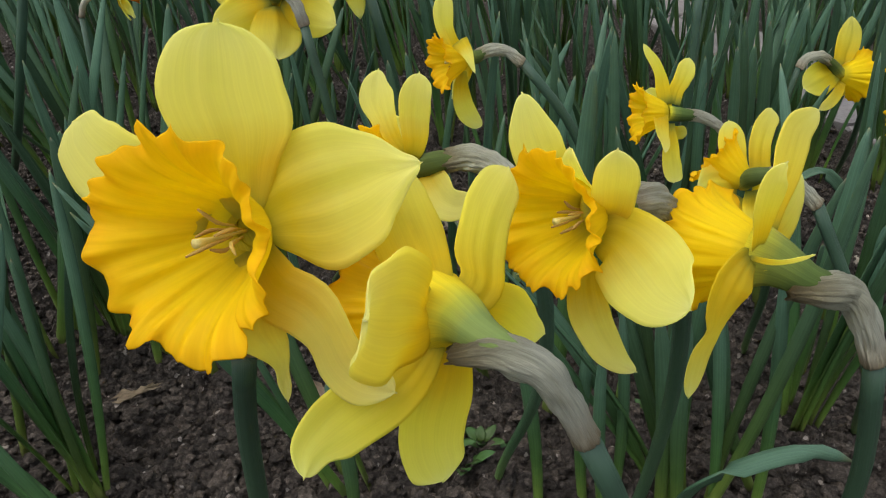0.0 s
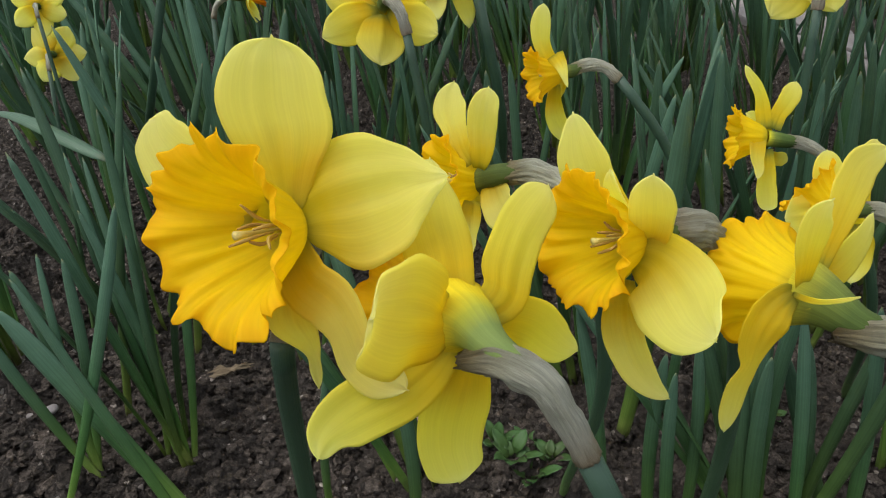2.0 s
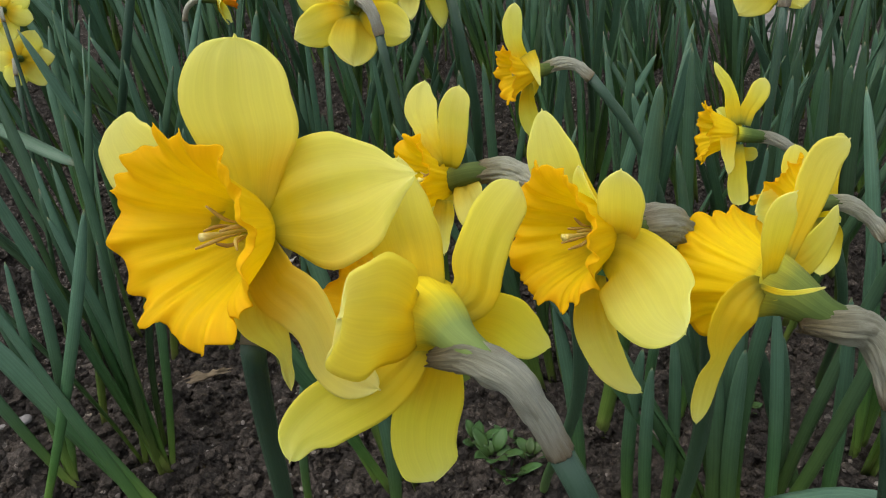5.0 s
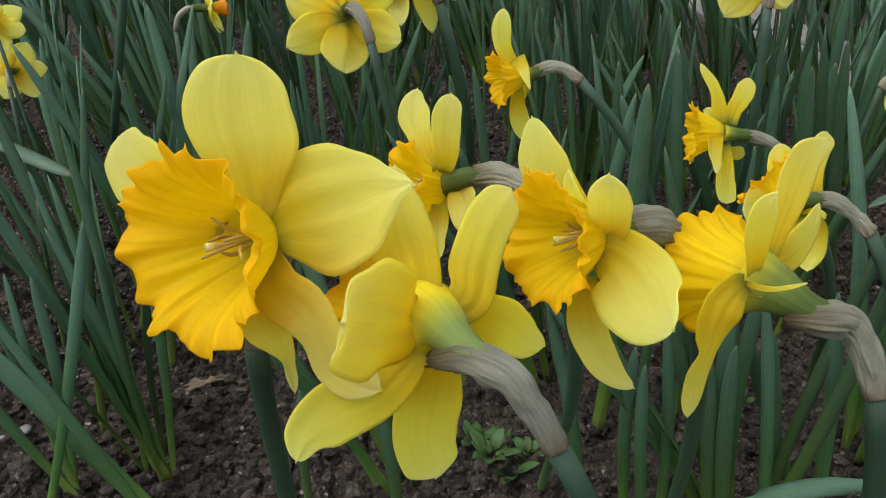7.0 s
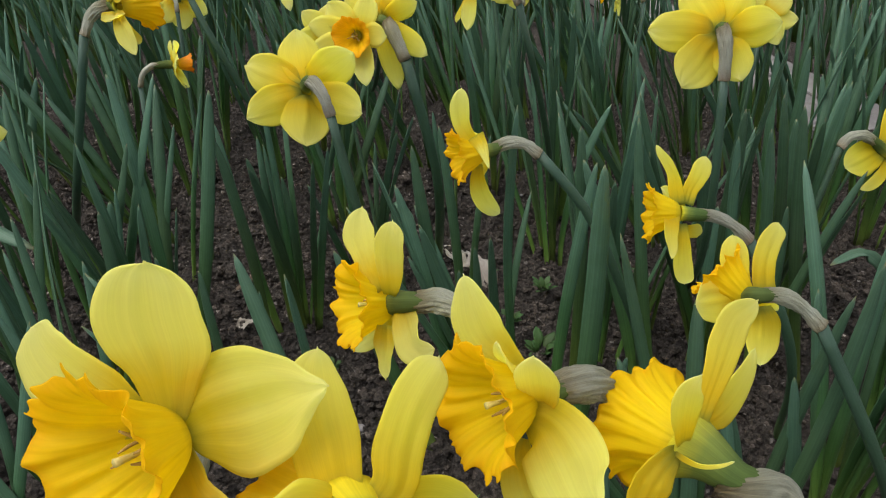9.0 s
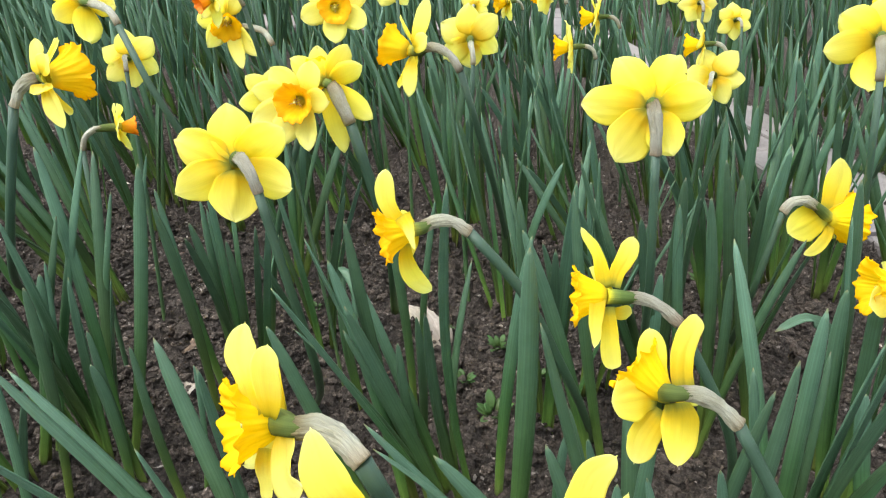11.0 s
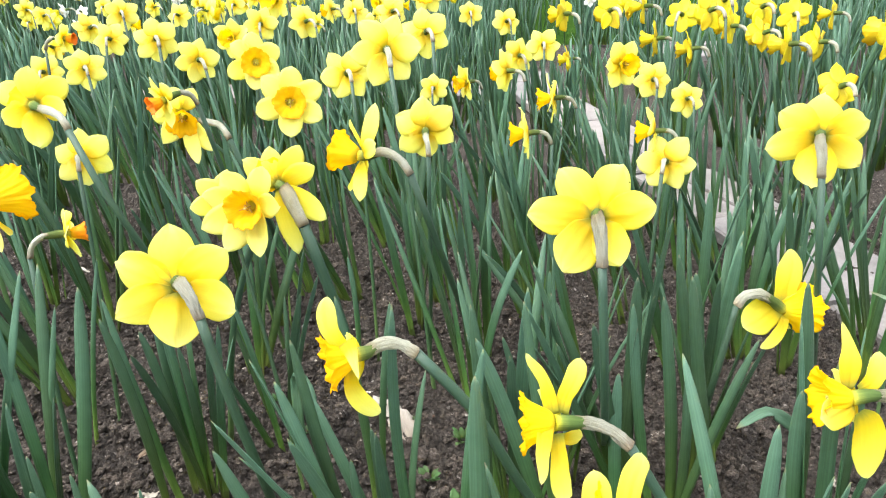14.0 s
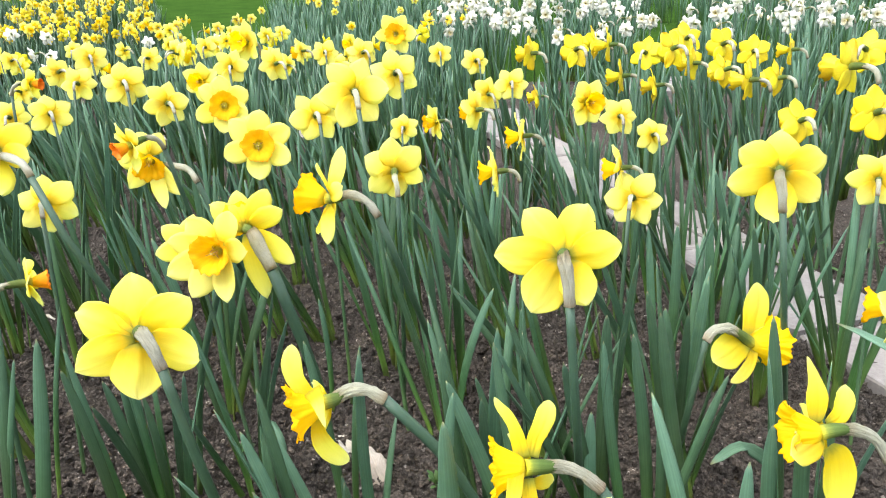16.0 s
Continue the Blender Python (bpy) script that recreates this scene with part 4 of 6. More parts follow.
daffodil(centre=(0.1987, 0.4155, 0.3386), face=(-0.7190, 0.5040, 0.4790), mouth=0.0190, length=0.028, throat=0.010, seed=8,
         petals=[shaped([(0.1977, 0.4177, 0.3406, 0.0059), (0.1933, 0.4241, 0.3516, 0.0083), (0.1918, 0.4298, 0.3586, 0.0094), (0.1916, 0.4349, 0.3642, 0.0079), (0.1906, 0.4390, 0.3700, 0.0000)], (-0.05, 0.86, -0.50), -0.10),
                 shaped([(0.2121, 0.4182, 0.3389, 0.0069), (0.2108, 0.4270, 0.3498, 0.0073), (0.2126, 0.4356, 0.3596, 0.0075), (0.2167, 0.4432, 0.3670, 0.0074), (0.2206, 0.4481, 0.3715, 0.0058), (0.2214, 0.4508, 0.3743, 0.0000)], (-0.05, 0.86, -0.50), -0.10),
                 shaped([(0.1963, 0.4138, 0.3354, 0.0064), (0.1874, 0.4112, 0.3386, 0.0121), (0.1783, 0.4075, 0.3395, 0.0148), (0.1717, 0.4046, 0.3394, 0.0123), (0.1663, 0.4020, 0.3398, 0.0000)], (-0.05, 0.86, -0.50), -0.10),
                 shaped([(0.1987, 0.4097, 0.3292, 0.0061), (0.1926, 0.4042, 0.3217, 0.0087), (0.1874, 0.3983, 0.3155, 0.0102), (0.1846, 0.3928, 0.3099, 0.0088), (0.1819, 0.3877, 0.3047, 0.0000)], (-0.05, 0.86, -0.50), -0.10),
                 shaped([(0.2076, 0.4118, 0.3339, 0.0075), (0.2091, 0.4035, 0.3262, 0.0118), (0.2075, 0.3944, 0.3199, 0.0114), (0.2062, 0.3864, 0.3155, 0.0077), (0.2061, 0.3817, 0.3108, 0.0000)], (-0.05, 0.86, -0.50), -0.10),
                 ((0.2218, 0.4160, 0.3300), 0.012, 0.0, 0.1, 0)],
         neck=[(0.2023, 0.4006, 0.3501), (0.2132, 0.4003, 0.3511), (0.2284, 0.4003, 0.3437), (0.2420, 0.3973, 0.3315)], stem=[(0.2780, 0.3897, 0.2707), (0.4310, 0.5210, 0.0000)],
         spathe_r=0.0048, label=BIG + ", turned away, on a leaning stem")
daffodil(centre=(0.4157, 0.5832, 0.3238), face=(-0.9958, 0.0899, -0.0166), mouth=0.0225, length=0.027, throat=0.010, seed=9,
         petals=[shaped([(0.4148, 0.5862, 0.3313, 0.0036), (0.4156, 0.5921, 0.3432, 0.0083), (0.4162, 0.5961, 0.3506, 0.0090), (0.4167, 0.6014, 0.3587, 0.0062), (0.4146, 0.6077, 0.3693, 0.0034), (0.4125, 0.6120, 0.3776, 0.0000)], (-0.02, 0.89, -0.45), -0.25),
                 shaped([(0.4235, 0.5862, 0.3304, 0.0032), (0.4360, 0.5946, 0.3314, 0.0076), (0.4437, 0.6035, 0.3341, 0.0092), (0.4501, 0.6118, 0.3381, 0.0088), (0.4522, 0.6191, 0.3456, 0.0000)], (-0.02, 0.89, -0.45), -0.10),
                 shaped([(0.4165, 0.5821, 0.3235, 0.0052), (0.4098, 0.5749, 0.3222, 0.0107), (0.3992, 0.5678, 0.3214, 0.0129), (0.3906, 0.5622, 0.3217, 0.0120), (0.3850, 0.5586, 0.3213, 0.0000)], (-0.02, 0.89, -0.45), -0.10),
                 shaped([(0.4266, 0.5821, 0.3115, 0.0048), (0.4341, 0.5811, 0.3002, 0.0128), (0.4372, 0.5785, 0.2851, 0.0141), (0.4389, 0.5766, 0.2694, 0.0121), (0.4400, 0.5744, 0.2583, 0.0081), (0.4419, 0.5736, 0.2505, 0.0000)], (-0.02, 0.89, -0.45), -0.10),
                 ((0.4330, 0.6000, 0.2900), 0.016, 0.0, 0.15, 0), ((0.4150, 0.6150, 0.3300), 0.016, 0.0, 0.1, 0)],
         neck=[(0.4306, 0.5834, 0.3267), (0.4431, 0.5859, 0.3252), (0.4632, 0.5868, 0.3167), (0.4801, 0.5833, 0.2942)], stem=[(0.5084, 0.5892, 0.2297), (0.6280, 0.7150, 0.0000)],
         spathe_r=0.0048, label=BIG + " beside the stone path")
daffodil(centre=(0.4529, 0.8065, 0.2811), face=(0.9380, 0.3226, -0.1265), mouth=0.0280, length=0.034, throat=0.011, seed=10,
         petals=[shaped([(0.4526, 0.8090, 0.2861, 0.0110), (0.4573, 0.8212, 0.3024, 0.0125), (0.4617, 0.8295, 0.3111, 0.0147), (0.4668, 0.8404, 0.3226, 0.0126), (0.4679, 0.8474, 0.3316, 0.0065), (0.4682, 0.8505, 0.3356, 0.0000)], (-0.05, 0.86, -0.50), -0.10),
                 shaped([(0.4441, 0.8063, 0.2868, 0.0119), (0.4303, 0.7975, 0.2830, 0.0177), (0.4184, 0.7888, 0.2793, 0.0190), (0.4075, 0.7826, 0.2757, 0.0129), (0.4019, 0.7788, 0.2736, 0.0000)], (-0.05, 0.86, -0.50), -0.10),
                 shaped([(0.4529, 0.8052, 0.2787, 0.0071), (0.4507, 0.7957, 0.2693, 0.0058), (0.4430, 0.7855, 0.2619, 0.0065), (0.4319, 0.7767, 0.2555, 0.0061), (0.4210, 0.7719, 0.2524, 0.0000)], (-0.05, 0.86, -0.50), -0.10),
                 ((0.4720, 0.8305, 0.2950), 0.020, 0.0, 0.1, 0), ((0.4650, 0.8100, 0.2550), 0.018, 0.0, 0.1, 0)],
         neck=[(0.4344, 0.8012, 0.2967), (0.4188, 0.7984, 0.3051), (0.4052, 0.7965, 0.3031), (0.3970, 0.7940, 0.2917)], stem=[(0.3808, 0.7753, 0.2240), (0.4030, 0.8990, 0.0000)],
         spathe_r=0.0055, label=BIG + " half hidden behind an upright leaf")
daffodil(centre=(-0.1500, 0.6328, 0.3964), face=(-0.4320, 0.9010, -0.0450), mouth=0.0220, length=0.029, throat=0.010, seed=11,
         petals=[((-0.1641, 0.6637, 0.4403), 0.0406, 0.0, 0.15, 0), ((-0.1051, 0.6395, 0.4281), 0.0394, 0.0, 0.15, 0), ((-0.0940, 0.6151, 0.3791), 0.0371, 0.0, 0.15, 0),
                 ((-0.1422, 0.5934, 0.3558), 0.0441, 0.0, 0.1, 0), ((-0.2025, 0.6136, 0.3716), 0.0383, 0.0, 0.15, 0), ((-0.2100, 0.6470, 0.4105), 0.0429, 0.0, 0.1, 0)],
         neck=[(-0.1407, 0.6161, 0.4075), (-0.1315, 0.6043, 0.4095), (-0.1225, 0.5969, 0.4009), (-0.1171, 0.5946, 0.3836)], stem=[(-0.0998, 0.5867, 0.3078), (-0.0884, 0.5964, 0.2225), (-0.1540, 0.7830, 0.0000)],
         spathe_r=0.0055, stem_r=0.0043, label=BIG + " showing its back")
daffodil(centre=(0.2221, 0.6937, 0.4394), face=(0.0610, 0.9970, -0.0470), mouth=0.0220, length=0.029, throat=0.010, seed=12,
         petals=[((0.1888, 0.7171, 0.4744), 0.0371, 0.0, 0.15, 0), ((0.2451, 0.7205, 0.4775), 0.0394, 0.0, 0.15, 0), ((0.2733, 0.6934, 0.4473), 0.0371, 0.0, 0.15, 0),
                 ((0.2393, 0.6592, 0.4049), 0.0348, 0.0, 0.15, 0), ((0.1905, 0.6646, 0.3958), 0.0429, 0.0, 0.15, 0), ((0.1600, 0.7009, 0.4361), 0.0394, 0.0, 0.15, 0)],
         neck=[(0.2193, 0.6748, 0.4461), (0.2191, 0.6650, 0.4432), (0.2214, 0.6569, 0.4280), (0.2232, 0.6537, 0.4062)], stem=[(0.2299, 0.6468, 0.3201), (0.2960, 0.9410, 0.0000)],
         spathe_r=0.0058, stem_r=0.0045, label=BIG + " showing its back, petals unevenly spread")
daffodil(centre=(0.4745, 0.8494, 0.4691), face=(0.3430, 0.9390, 0.0050), mouth=0.0220, length=0.029, throat=0.010, seed=13, fine=1,
         petals=[((0.4851, 0.8803, 0.5055), 0.0394, 0.0, 0.1, 0), ((0.5237, 0.8567, 0.4830), 0.0394, 0.0, 0.1, 0), ((0.5117, 0.8295, 0.4426), 0.0371, 0.0, 0.1, 0),
                 ((0.4586, 0.8094, 0.4239), 0.0418, 0.0, 0.1, 0), ((0.4160, 0.8368, 0.4564), 0.0371, 0.0, 0.1, 0), ((0.4392, 0.8722, 0.4894), 0.0394, 0.0, 0.1, 0)],
         neck=[(0.4656, 0.8297, 0.4747), (0.4619, 0.8197, 0.4715), (0.4631, 0.8117, 0.4567), (0.4661, 0.8088, 0.4353)], stem=[(0.4831, 0.8049, 0.3152), (0.6520, 1.092, 0.0000)],
         spathe_r=0.0052, stem_r=0.0044, label=BIG + " seen from behind above the path")
daffodil(centre=(-0.1481, 0.8340, 0.3934), face=(-0.1110, -0.9830, 0.1430), mouth=0.0215, length=0.026, throat=0.010, seed=14, fine=1,
         petals=[((-0.1345, 0.8509, 0.4346), 0.034, 0.0, 0.15, 0), ((-0.1117, 0.8256, 0.3960), 0.030, 0.0, 0.15, 0), ((-0.1326, 0.7994, 0.3453), 0.028, 0.0, 0.2, 0),
                 ((-0.1727, 0.8048, 0.3490), 0.034, 0.0, 0.15, 0), ((-0.2055, 0.8224, 0.3695), 0.034, 0.0, 0.15, 0), ((-0.2091, 0.8454, 0.4005), 0.034, 0.0, 0.15, 0), ((-0.1866, 0.8555, 0.4240), 0.034, 0.0, 0.15, 0)],
         neck=[(-0.1466, 0.8538, 0.3889), (-0.1471, 0.8678, 0.3834), (-0.1526, 0.8732, 0.3705), (-0.1577, 0.8669, 0.3549)], stem=[(-0.2040, 0.8738, 0.2273), (-0.2550, 0.8990, 0.0000)],
         corona_mat=CORONA_AMBER, label=BIG + ", double petalled")
daffodil(centre=(-0.1364, 0.9009, 0.3982), face=(-0.5190, 0.8420, 0.1460), mouth=0.0215, length=0.028, throat=0.011, seed=15, fine=1,
         petals=[((-0.1095, 0.9280, 0.4367), 0.032, 0.0, 0.15, 0), ((-0.0893, 0.9097, 0.4160), 0.030, 0.0, 0.15, 0), ((-0.0729, 0.8773, 0.3599), 0.030, 0.0, 0.2, 0),
                 ((-0.1063, 0.8607, 0.3210), 0.030, 0.0, 0.15, 0), ((-0.1858, 0.9289, 0.4191), 0.030, 0.0, 0.15, 0), ((-0.1518, 0.9355, 0.4325), 0.030, 0.0, 0.15, 0)],
         neck=[(-0.1224, 0.8847, 0.3966), (-0.1169, 0.8781, 0.3932), (-0.1086, 0.8703, 0.3781), (-0.0975, 0.8643, 0.3564)], stem=[(-0.0673, 0.8772, 0.2232), (-0.0790, 0.9990, 0.0000)],
         spathe_r=0.0088, stem_r=0.0072, label=BIG + " on a thick stem")
daffodil(centre=(-0.0211, 0.8352, 0.4525), face=(-0.9240, 0.3580, 0.1330), mouth=0.0225, length=0.028, throat=0.010, seed=16, fine=1,
         petals=[((-0.0002, 0.8568, 0.5049), 0.020, 0.0, 0.2, 0, SEEN), ((-0.0183, 0.8168, 0.4057), 0.019, 0.0, 0.2, 0, SEEN), ((0.0034, 0.8168, 0.4716), 0.022, 0.0, 0.2, 0, SEEN),
                 ((-0.0343, 0.8734, 0.4822), 0.024, 0.0, 0.15, 0), ((-0.0326, 0.8440, 0.4078), 0.022, 0.0, 0.15, 0), ((-0.0163, 0.8503, 0.4222), 0.02, 0.0, 0.15, 0)],
         neck=[(-0.0081, 0.8355, 0.4521), (0.0050, 0.8375, 0.4558), (0.0247, 0.8355, 0.4488), (0.0374, 0.8341, 0.4307)], stem=[(0.0638, 0.8693, 0.3267), (0.0852, 0.9336, 0.2154), (0.1030, 1.172, 0.0000)],
         spathe_r=0.0052, label=BIG + " in side view")
daffodil(centre=(-0.3445, 1.131, 0.4270), face=(0.2920, -0.9060, -0.3070), mouth=0.0215, length=0.030, throat=0.010, seed=17, fine=1,
         petals=[((-0.3309, 1.156, 0.4627), 0.028, 0.0, 0.15, 0), ((-0.3672, 1.155, 0.4638), 0.034, 0.0, 0.15, 0), ((-0.3907, 1.129, 0.4268), 0.036, 0.0, 0.15, 0),
                 ((-0.3648, 1.095, 0.3936), 0.032, 0.0, 0.2, 0), ((-0.3117, 1.085, 0.3639), 0.024, 0.0, 0.15, 0), ((-0.2935, 1.103, 0.3791), 0.026, 0.0, 0.15, 0)],
         neck=[(-0.3326, 1.148, 0.4151), (-0.3179, 1.148, 0.4131), (-0.2944, 1.146, 0.4075), (-0.2791, 1.139, 0.3876)], stem=[(-0.2647, 1.156, 0.3204), (-0.4610, 1.773, 0.0000)],
         spathe_r=0.0052, label=BIG + " nodding forwards")
ROUND = dict(square=2.3, soft=0.82, peak=0.52, foot=0.5)
daffodil(centre=(-0.1702, 1.114, 0.4495), face=(0.2510, -0.9540, 0.1630), mouth=0.0225, length=0.014, throat=0.010, seed=18, fine=1,
         petals=[((-0.1706, 1.138, 0.4973), 0.036, 0.0, 0.12, 0, ROUND), ((-0.1239, 1.125, 0.4729), 0.036, 0.0, 0.12, 0, ROUND), ((-0.1223, 1.107, 0.4272), 0.036, 0.0, 0.12, 0, ROUND), ((-0.1671, 1.09, 0.4036), 0.036, 0.0, 0.12, 0, ROUND), ((-0.2204, 1.106, 0.4355), 0.036, 0.0, 0.12, 0, ROUND), ((-0.2152, 1.131, 0.4831), 0.036, 0.0, 0.12, 0, ROUND)],
         neck=[(-0.1767, 1.137, 0.4407), (-0.1803, 1.15, 0.4324), (-0.1826, 1.154, 0.4163), (-0.1821, 1.148, 0.4001)], stem=[(-0.1836, 1.149, 0.3770), (-0.3760, 1.732, 0.0000)], corona_mat=CORONA_AMBER, label="pale yellow daffodil with a wide flat golden cup")
daffodil(centre=(-0.2801, 1.314, 0.4753), face=(0.2790, -0.9580, 0.0660), mouth=0.0235, length=0.016, throat=0.010, seed=19, fine=1,
         petals=[((-0.2927, 1.337, 0.5222), 0.037, 0.0, 0.12, 0, ROUND), ((-0.2406, 1.324, 0.4987), 0.037, 0.0, 0.12, 0, ROUND), ((-0.2386, 1.307, 0.4550), 0.037, 0.0, 0.12, 0, ROUND), ((-0.2784, 1.291, 0.4319), 0.037, 0.0, 0.12, 0, ROUND), ((-0.3284, 1.303, 0.4541), 0.037, 0.0, 0.12, 0, ROUND), ((-0.3253, 1.329, 0.5050), 0.037, 0.0, 0.12, 0, ROUND)],
         neck=[(-0.2877, 1.337, 0.4664), (-0.2919, 1.35, 0.4601), (-0.2945, 1.355, 0.4450), (-0.2939, 1.348, 0.4280)], stem=[(-0.2981, 1.356, 0.3932), (-0.5570, 2.038, 0.0000)], corona_mat=CORONA_AMBER, label="pale yellow daffodil with a broad golden cup")
daffodil(centre=(-0.3423, 0.6846, 0.4558), face=(0.4810, 0.8770, -0.0120), mouth=0.0265, length=0.032, throat=0.011, seed=20,
         petals=[((-0.3580, 0.7014, 0.4880), 0.018, 0.0, 0.2, 0, SEEN), ((-0.3461, 0.6657, 0.4444), 0.034, -0.04, 0.2, 0, SEEN), ((-0.3202, 0.6532, 0.4170), 0.020, 0.03, 0.2, 0, SEEN),
                 ((-0.3579, 0.7327, 0.4817), 0.03, 0.0, 0.15, 0), ((-0.3403, 0.6960, 0.4151), 0.03, 0.0, 0.15, 0), ((-0.3347, 0.6762, 0.4796), 0.024, 0.0, 0.15, 0, SEEN)],
         neck=[(-0.3594, 0.6928, 0.4537), (-0.3670, 0.6907, 0.4519), (-0.3807, 0.6888, 0.4418), (-0.3888, 0.6844, 0.4261)], stem=[(-0.4083, 0.6753, 0.3550), (-0.7360, 1.027, 0.0000)],
         spathe_r=0.0062, stem_r=0.0045, label=BIG + " turned sideways on a hooked neck")
daffodil(centre=(-0.4859, 0.9948, 0.4754), face=(-0.7420, 0.6700, -0.0250), mouth=0.0220, length=0.029, throat=0.011, seed=21, fine=1,
         petals=[((-0.5018, 1.028, 0.5197), 0.037, 0.0, 0.12, 0, ROUND), ((-0.4499, 1.024, 0.5031), 0.037, 0.0, 0.12, 0, ROUND), ((-0.4344, 0.9852, 0.4696), 0.034, 0.0, 0.12, 0, ROUND), ((-0.4587, 0.9507, 0.4303), 0.037, 0.0, 0.12, 0, ROUND), ((-0.5198, 0.9796, 0.4528), 0.037, 0.0, 0.12, 0, ROUND), ((-0.5482, 1.022, 0.4953), 0.037, 0.0, 0.12, 0, ROUND)],
         neck=[(-0.4658, 0.9745, 0.4764), (-0.4491, 0.9642, 0.4756), (-0.4290, 0.9575, 0.4699), (-0.4159, 0.9497, 0.4530)], stem=[(-0.3814, 0.9356, 0.3777), (-0.3477, 0.9441, 0.2915), (-0.4740, 1.301, 0.0000)],
         spathe_r=0.0055, stem_r=0.0046, label=BIG + " seen from behind, stem leaning")


# ---- template flowers, copied to their places ----
def template(kind, seed, fine=1):
    """A daffodil with its head at the origin looking along +y, its stem below; returns its root."""
    r = random.Random(seed)
    pm, cm, R, mouth, length, lab = {
        "cup": (PETAL, CORONA, 0.050, 0.0210, 0.029, "yellow daffodil with a golden frilled cup"),
        "flat": (PETAL, CORONA_AMBER, 0.049, 0.0225, 0.014, "pale yellow daffodil with a flat golden cup"),
        "orange": (PETAL, CORONA_ORANGE, 0.036, 0.0120, 0.018, "yellow daffodil with a small orange cup"),
        "trumpet": (TRUMPET, TRUMPET, 0.042, 0.0190, 0.031, "deep yellow trumpet daffodil"),
        "white": (WHITE, CREAM, 0.038, 0.0140, 0.016, "white daffodil with a cream cup"),
    }[kind]
    root = thing("daffodil", (0, 0, 0), lab, "flower", "daffodils")
    face = V((0, 1, -0.12 + r.uniform(-0.12, 0.15))).normalized()
    d, a, b = frame_of(face)
    petals = []
    for k in range(6):
        q = k * math.pi / 3 + r.uniform(-0.10, 0.10) + seed * 0.37
        rad = R * r.uniform(0.92, 1.05)
        tip = (a * math.cos(q) + b * math.sin(q)) * rad + d * R * r.uniform(-0.22, 0.16)
        petals.append((tip, R * r.uniform(0.68, 0.84), r.uniform(-0.05, 0.05), r.uniform(0.05, 0.25), r.uniform(-14, 14),
                       dict(square=r.uniform(1.6, 2.3), soft=r.uniform(0.85, 1.1), peak=r.uniform(0.42, 0.55), foot=r.uniform(0.5, 0.65), bend=r.uniform(-0.04, 0.04))))
    n1, n2 = -d * 0.022 + V((0, 0, 0.001)), -d * 0.034 + V((0, 0, 0.0))
    n3, n4 = -d * 0.045 + V((0.002, 0, -0.007)), -d * 0.052 + V((0.003, 0, -0.024))
    lean = r.uniform(-0.05, 0.05)
    foot = V((lean, -0.05 + r.uniform(-0.04, 0.03), -0.56))
    flower_parts(root, (0, 0, 0), V((0, 0, 0)), face, petals, mouth, length, 0.009 if kind != "white" else 0.006, [V((0, 0, 0)), n1, n2, n3, n4],
                 [n4, n4.lerp(foot, 0.5) + V((0.004, -0.008, 0)), foot], fine, seed, pm, cm, 1.0 if kind != "orange" else 0.7,
                 anthers=fine == 1 and kind in ("flat", "cup"), stem_r=0.0036, spathe_r=0.0043)
    return root


MADE = {}
for kind, count in (("cup", 5), ("flat", 2), ("orange", 1), ("trumpet", 3), ("white", 1)):
    MADE[kind] = [template(kind, 20 + 7 * k + len(kind)) for k in range(count)]
USED = {}


def bloom(kind, place, heading, nod=0.0, which=0):
    """Stands a copy of a template with its head at place (x, y, z, size); heading: degrees from +y, to the left."""
    x, y, z, size = place
    tpl = MADE[kind][which % len(MADE[kind])]
    m = pose(x, y, z, nod, 0, heading) @ Matrix.Scale(size, 4)
    key = tpl.name
    if key not in USED:
        USED[key] = True
        tpl.matrix_basis = m
        return tpl
    return copy_thing(tpl, m)


# flowers one by one: head place, heading, nod, size
bloom("orange", (-0.3210, 1.018, 0.4728, 1), 140, -10, 5)
bloom("cup", (0.0294, 1.107, 0.4106, 1), 6, 10, 6)
bloom("cup", (0.1773, 1.188, 0.3808, 0.8528), 88, 0, 7)
bloom("cup", (0.3551, 1.105, 0.4054, 0.7417), 68, 0, 8)
bloom("cup", (0.3766, 1.08, 0.3664, 0.8406), -24, -12, 9)
bloom("cup", (0.2365, 1.43, 0.3825, 0.9143), 81, -5, 10)
bloom("cup", (0.3499, 1.336, 0.4602, 1.0000), -155, 10, 12)
bloom("cup", (0.4600, 1.599, 0.3816, 0.9803), -2, -12, 12)
bloom("cup", (0.4839, 1.417, 0.3814, 0.9327), 5, -12, 13)
bloom("trumpet", (0.7470, 1.409, 0.4031, 1), 5, -12, 14)
bloom("orange", (-0.3921, 0.8697, 0.3432, 1.003), -61, 0, 15)
bloom("cup", (-0.4743, 1.063, 0.3817, 0.9053), 17, -12, 16)
bloom("cup", (-0.5625, 1.27, 0.4732, 1), 31, -12, 18)
bloom("cup", (-0.4640, 1.511, 0.4469, 1), 33, -12, 20)
bloom("cup", (-0.5725, 1.574, 0.4795, 1), 26, -12, 21)
bloom("cup", (-0.7734, 1.768, 0.4557, 1.0000), 9, -12, 22)
bloom("cup", (-0.4182, 1.592, 0.4786, 1.127), 170, 14, 23)
bloom("cup", (-0.1015, 1.207, 0.4713, 1.0000), 17, -12, 24)
bloom("cup", (-0.0342, 1.195, 0.5093, 1.22), 9, -12, 25)
bloom("cup", (-0.0129, 1.623, 0.4787, 1.138), 16, -12, 26)
bloom("cup", (0.0692, 1.585, 0.3821, 0.9327), 113, 0, 27)
bloom("cup", (0.0095, 1.534, 0.3811, 0.8700), -5, -12, 28)
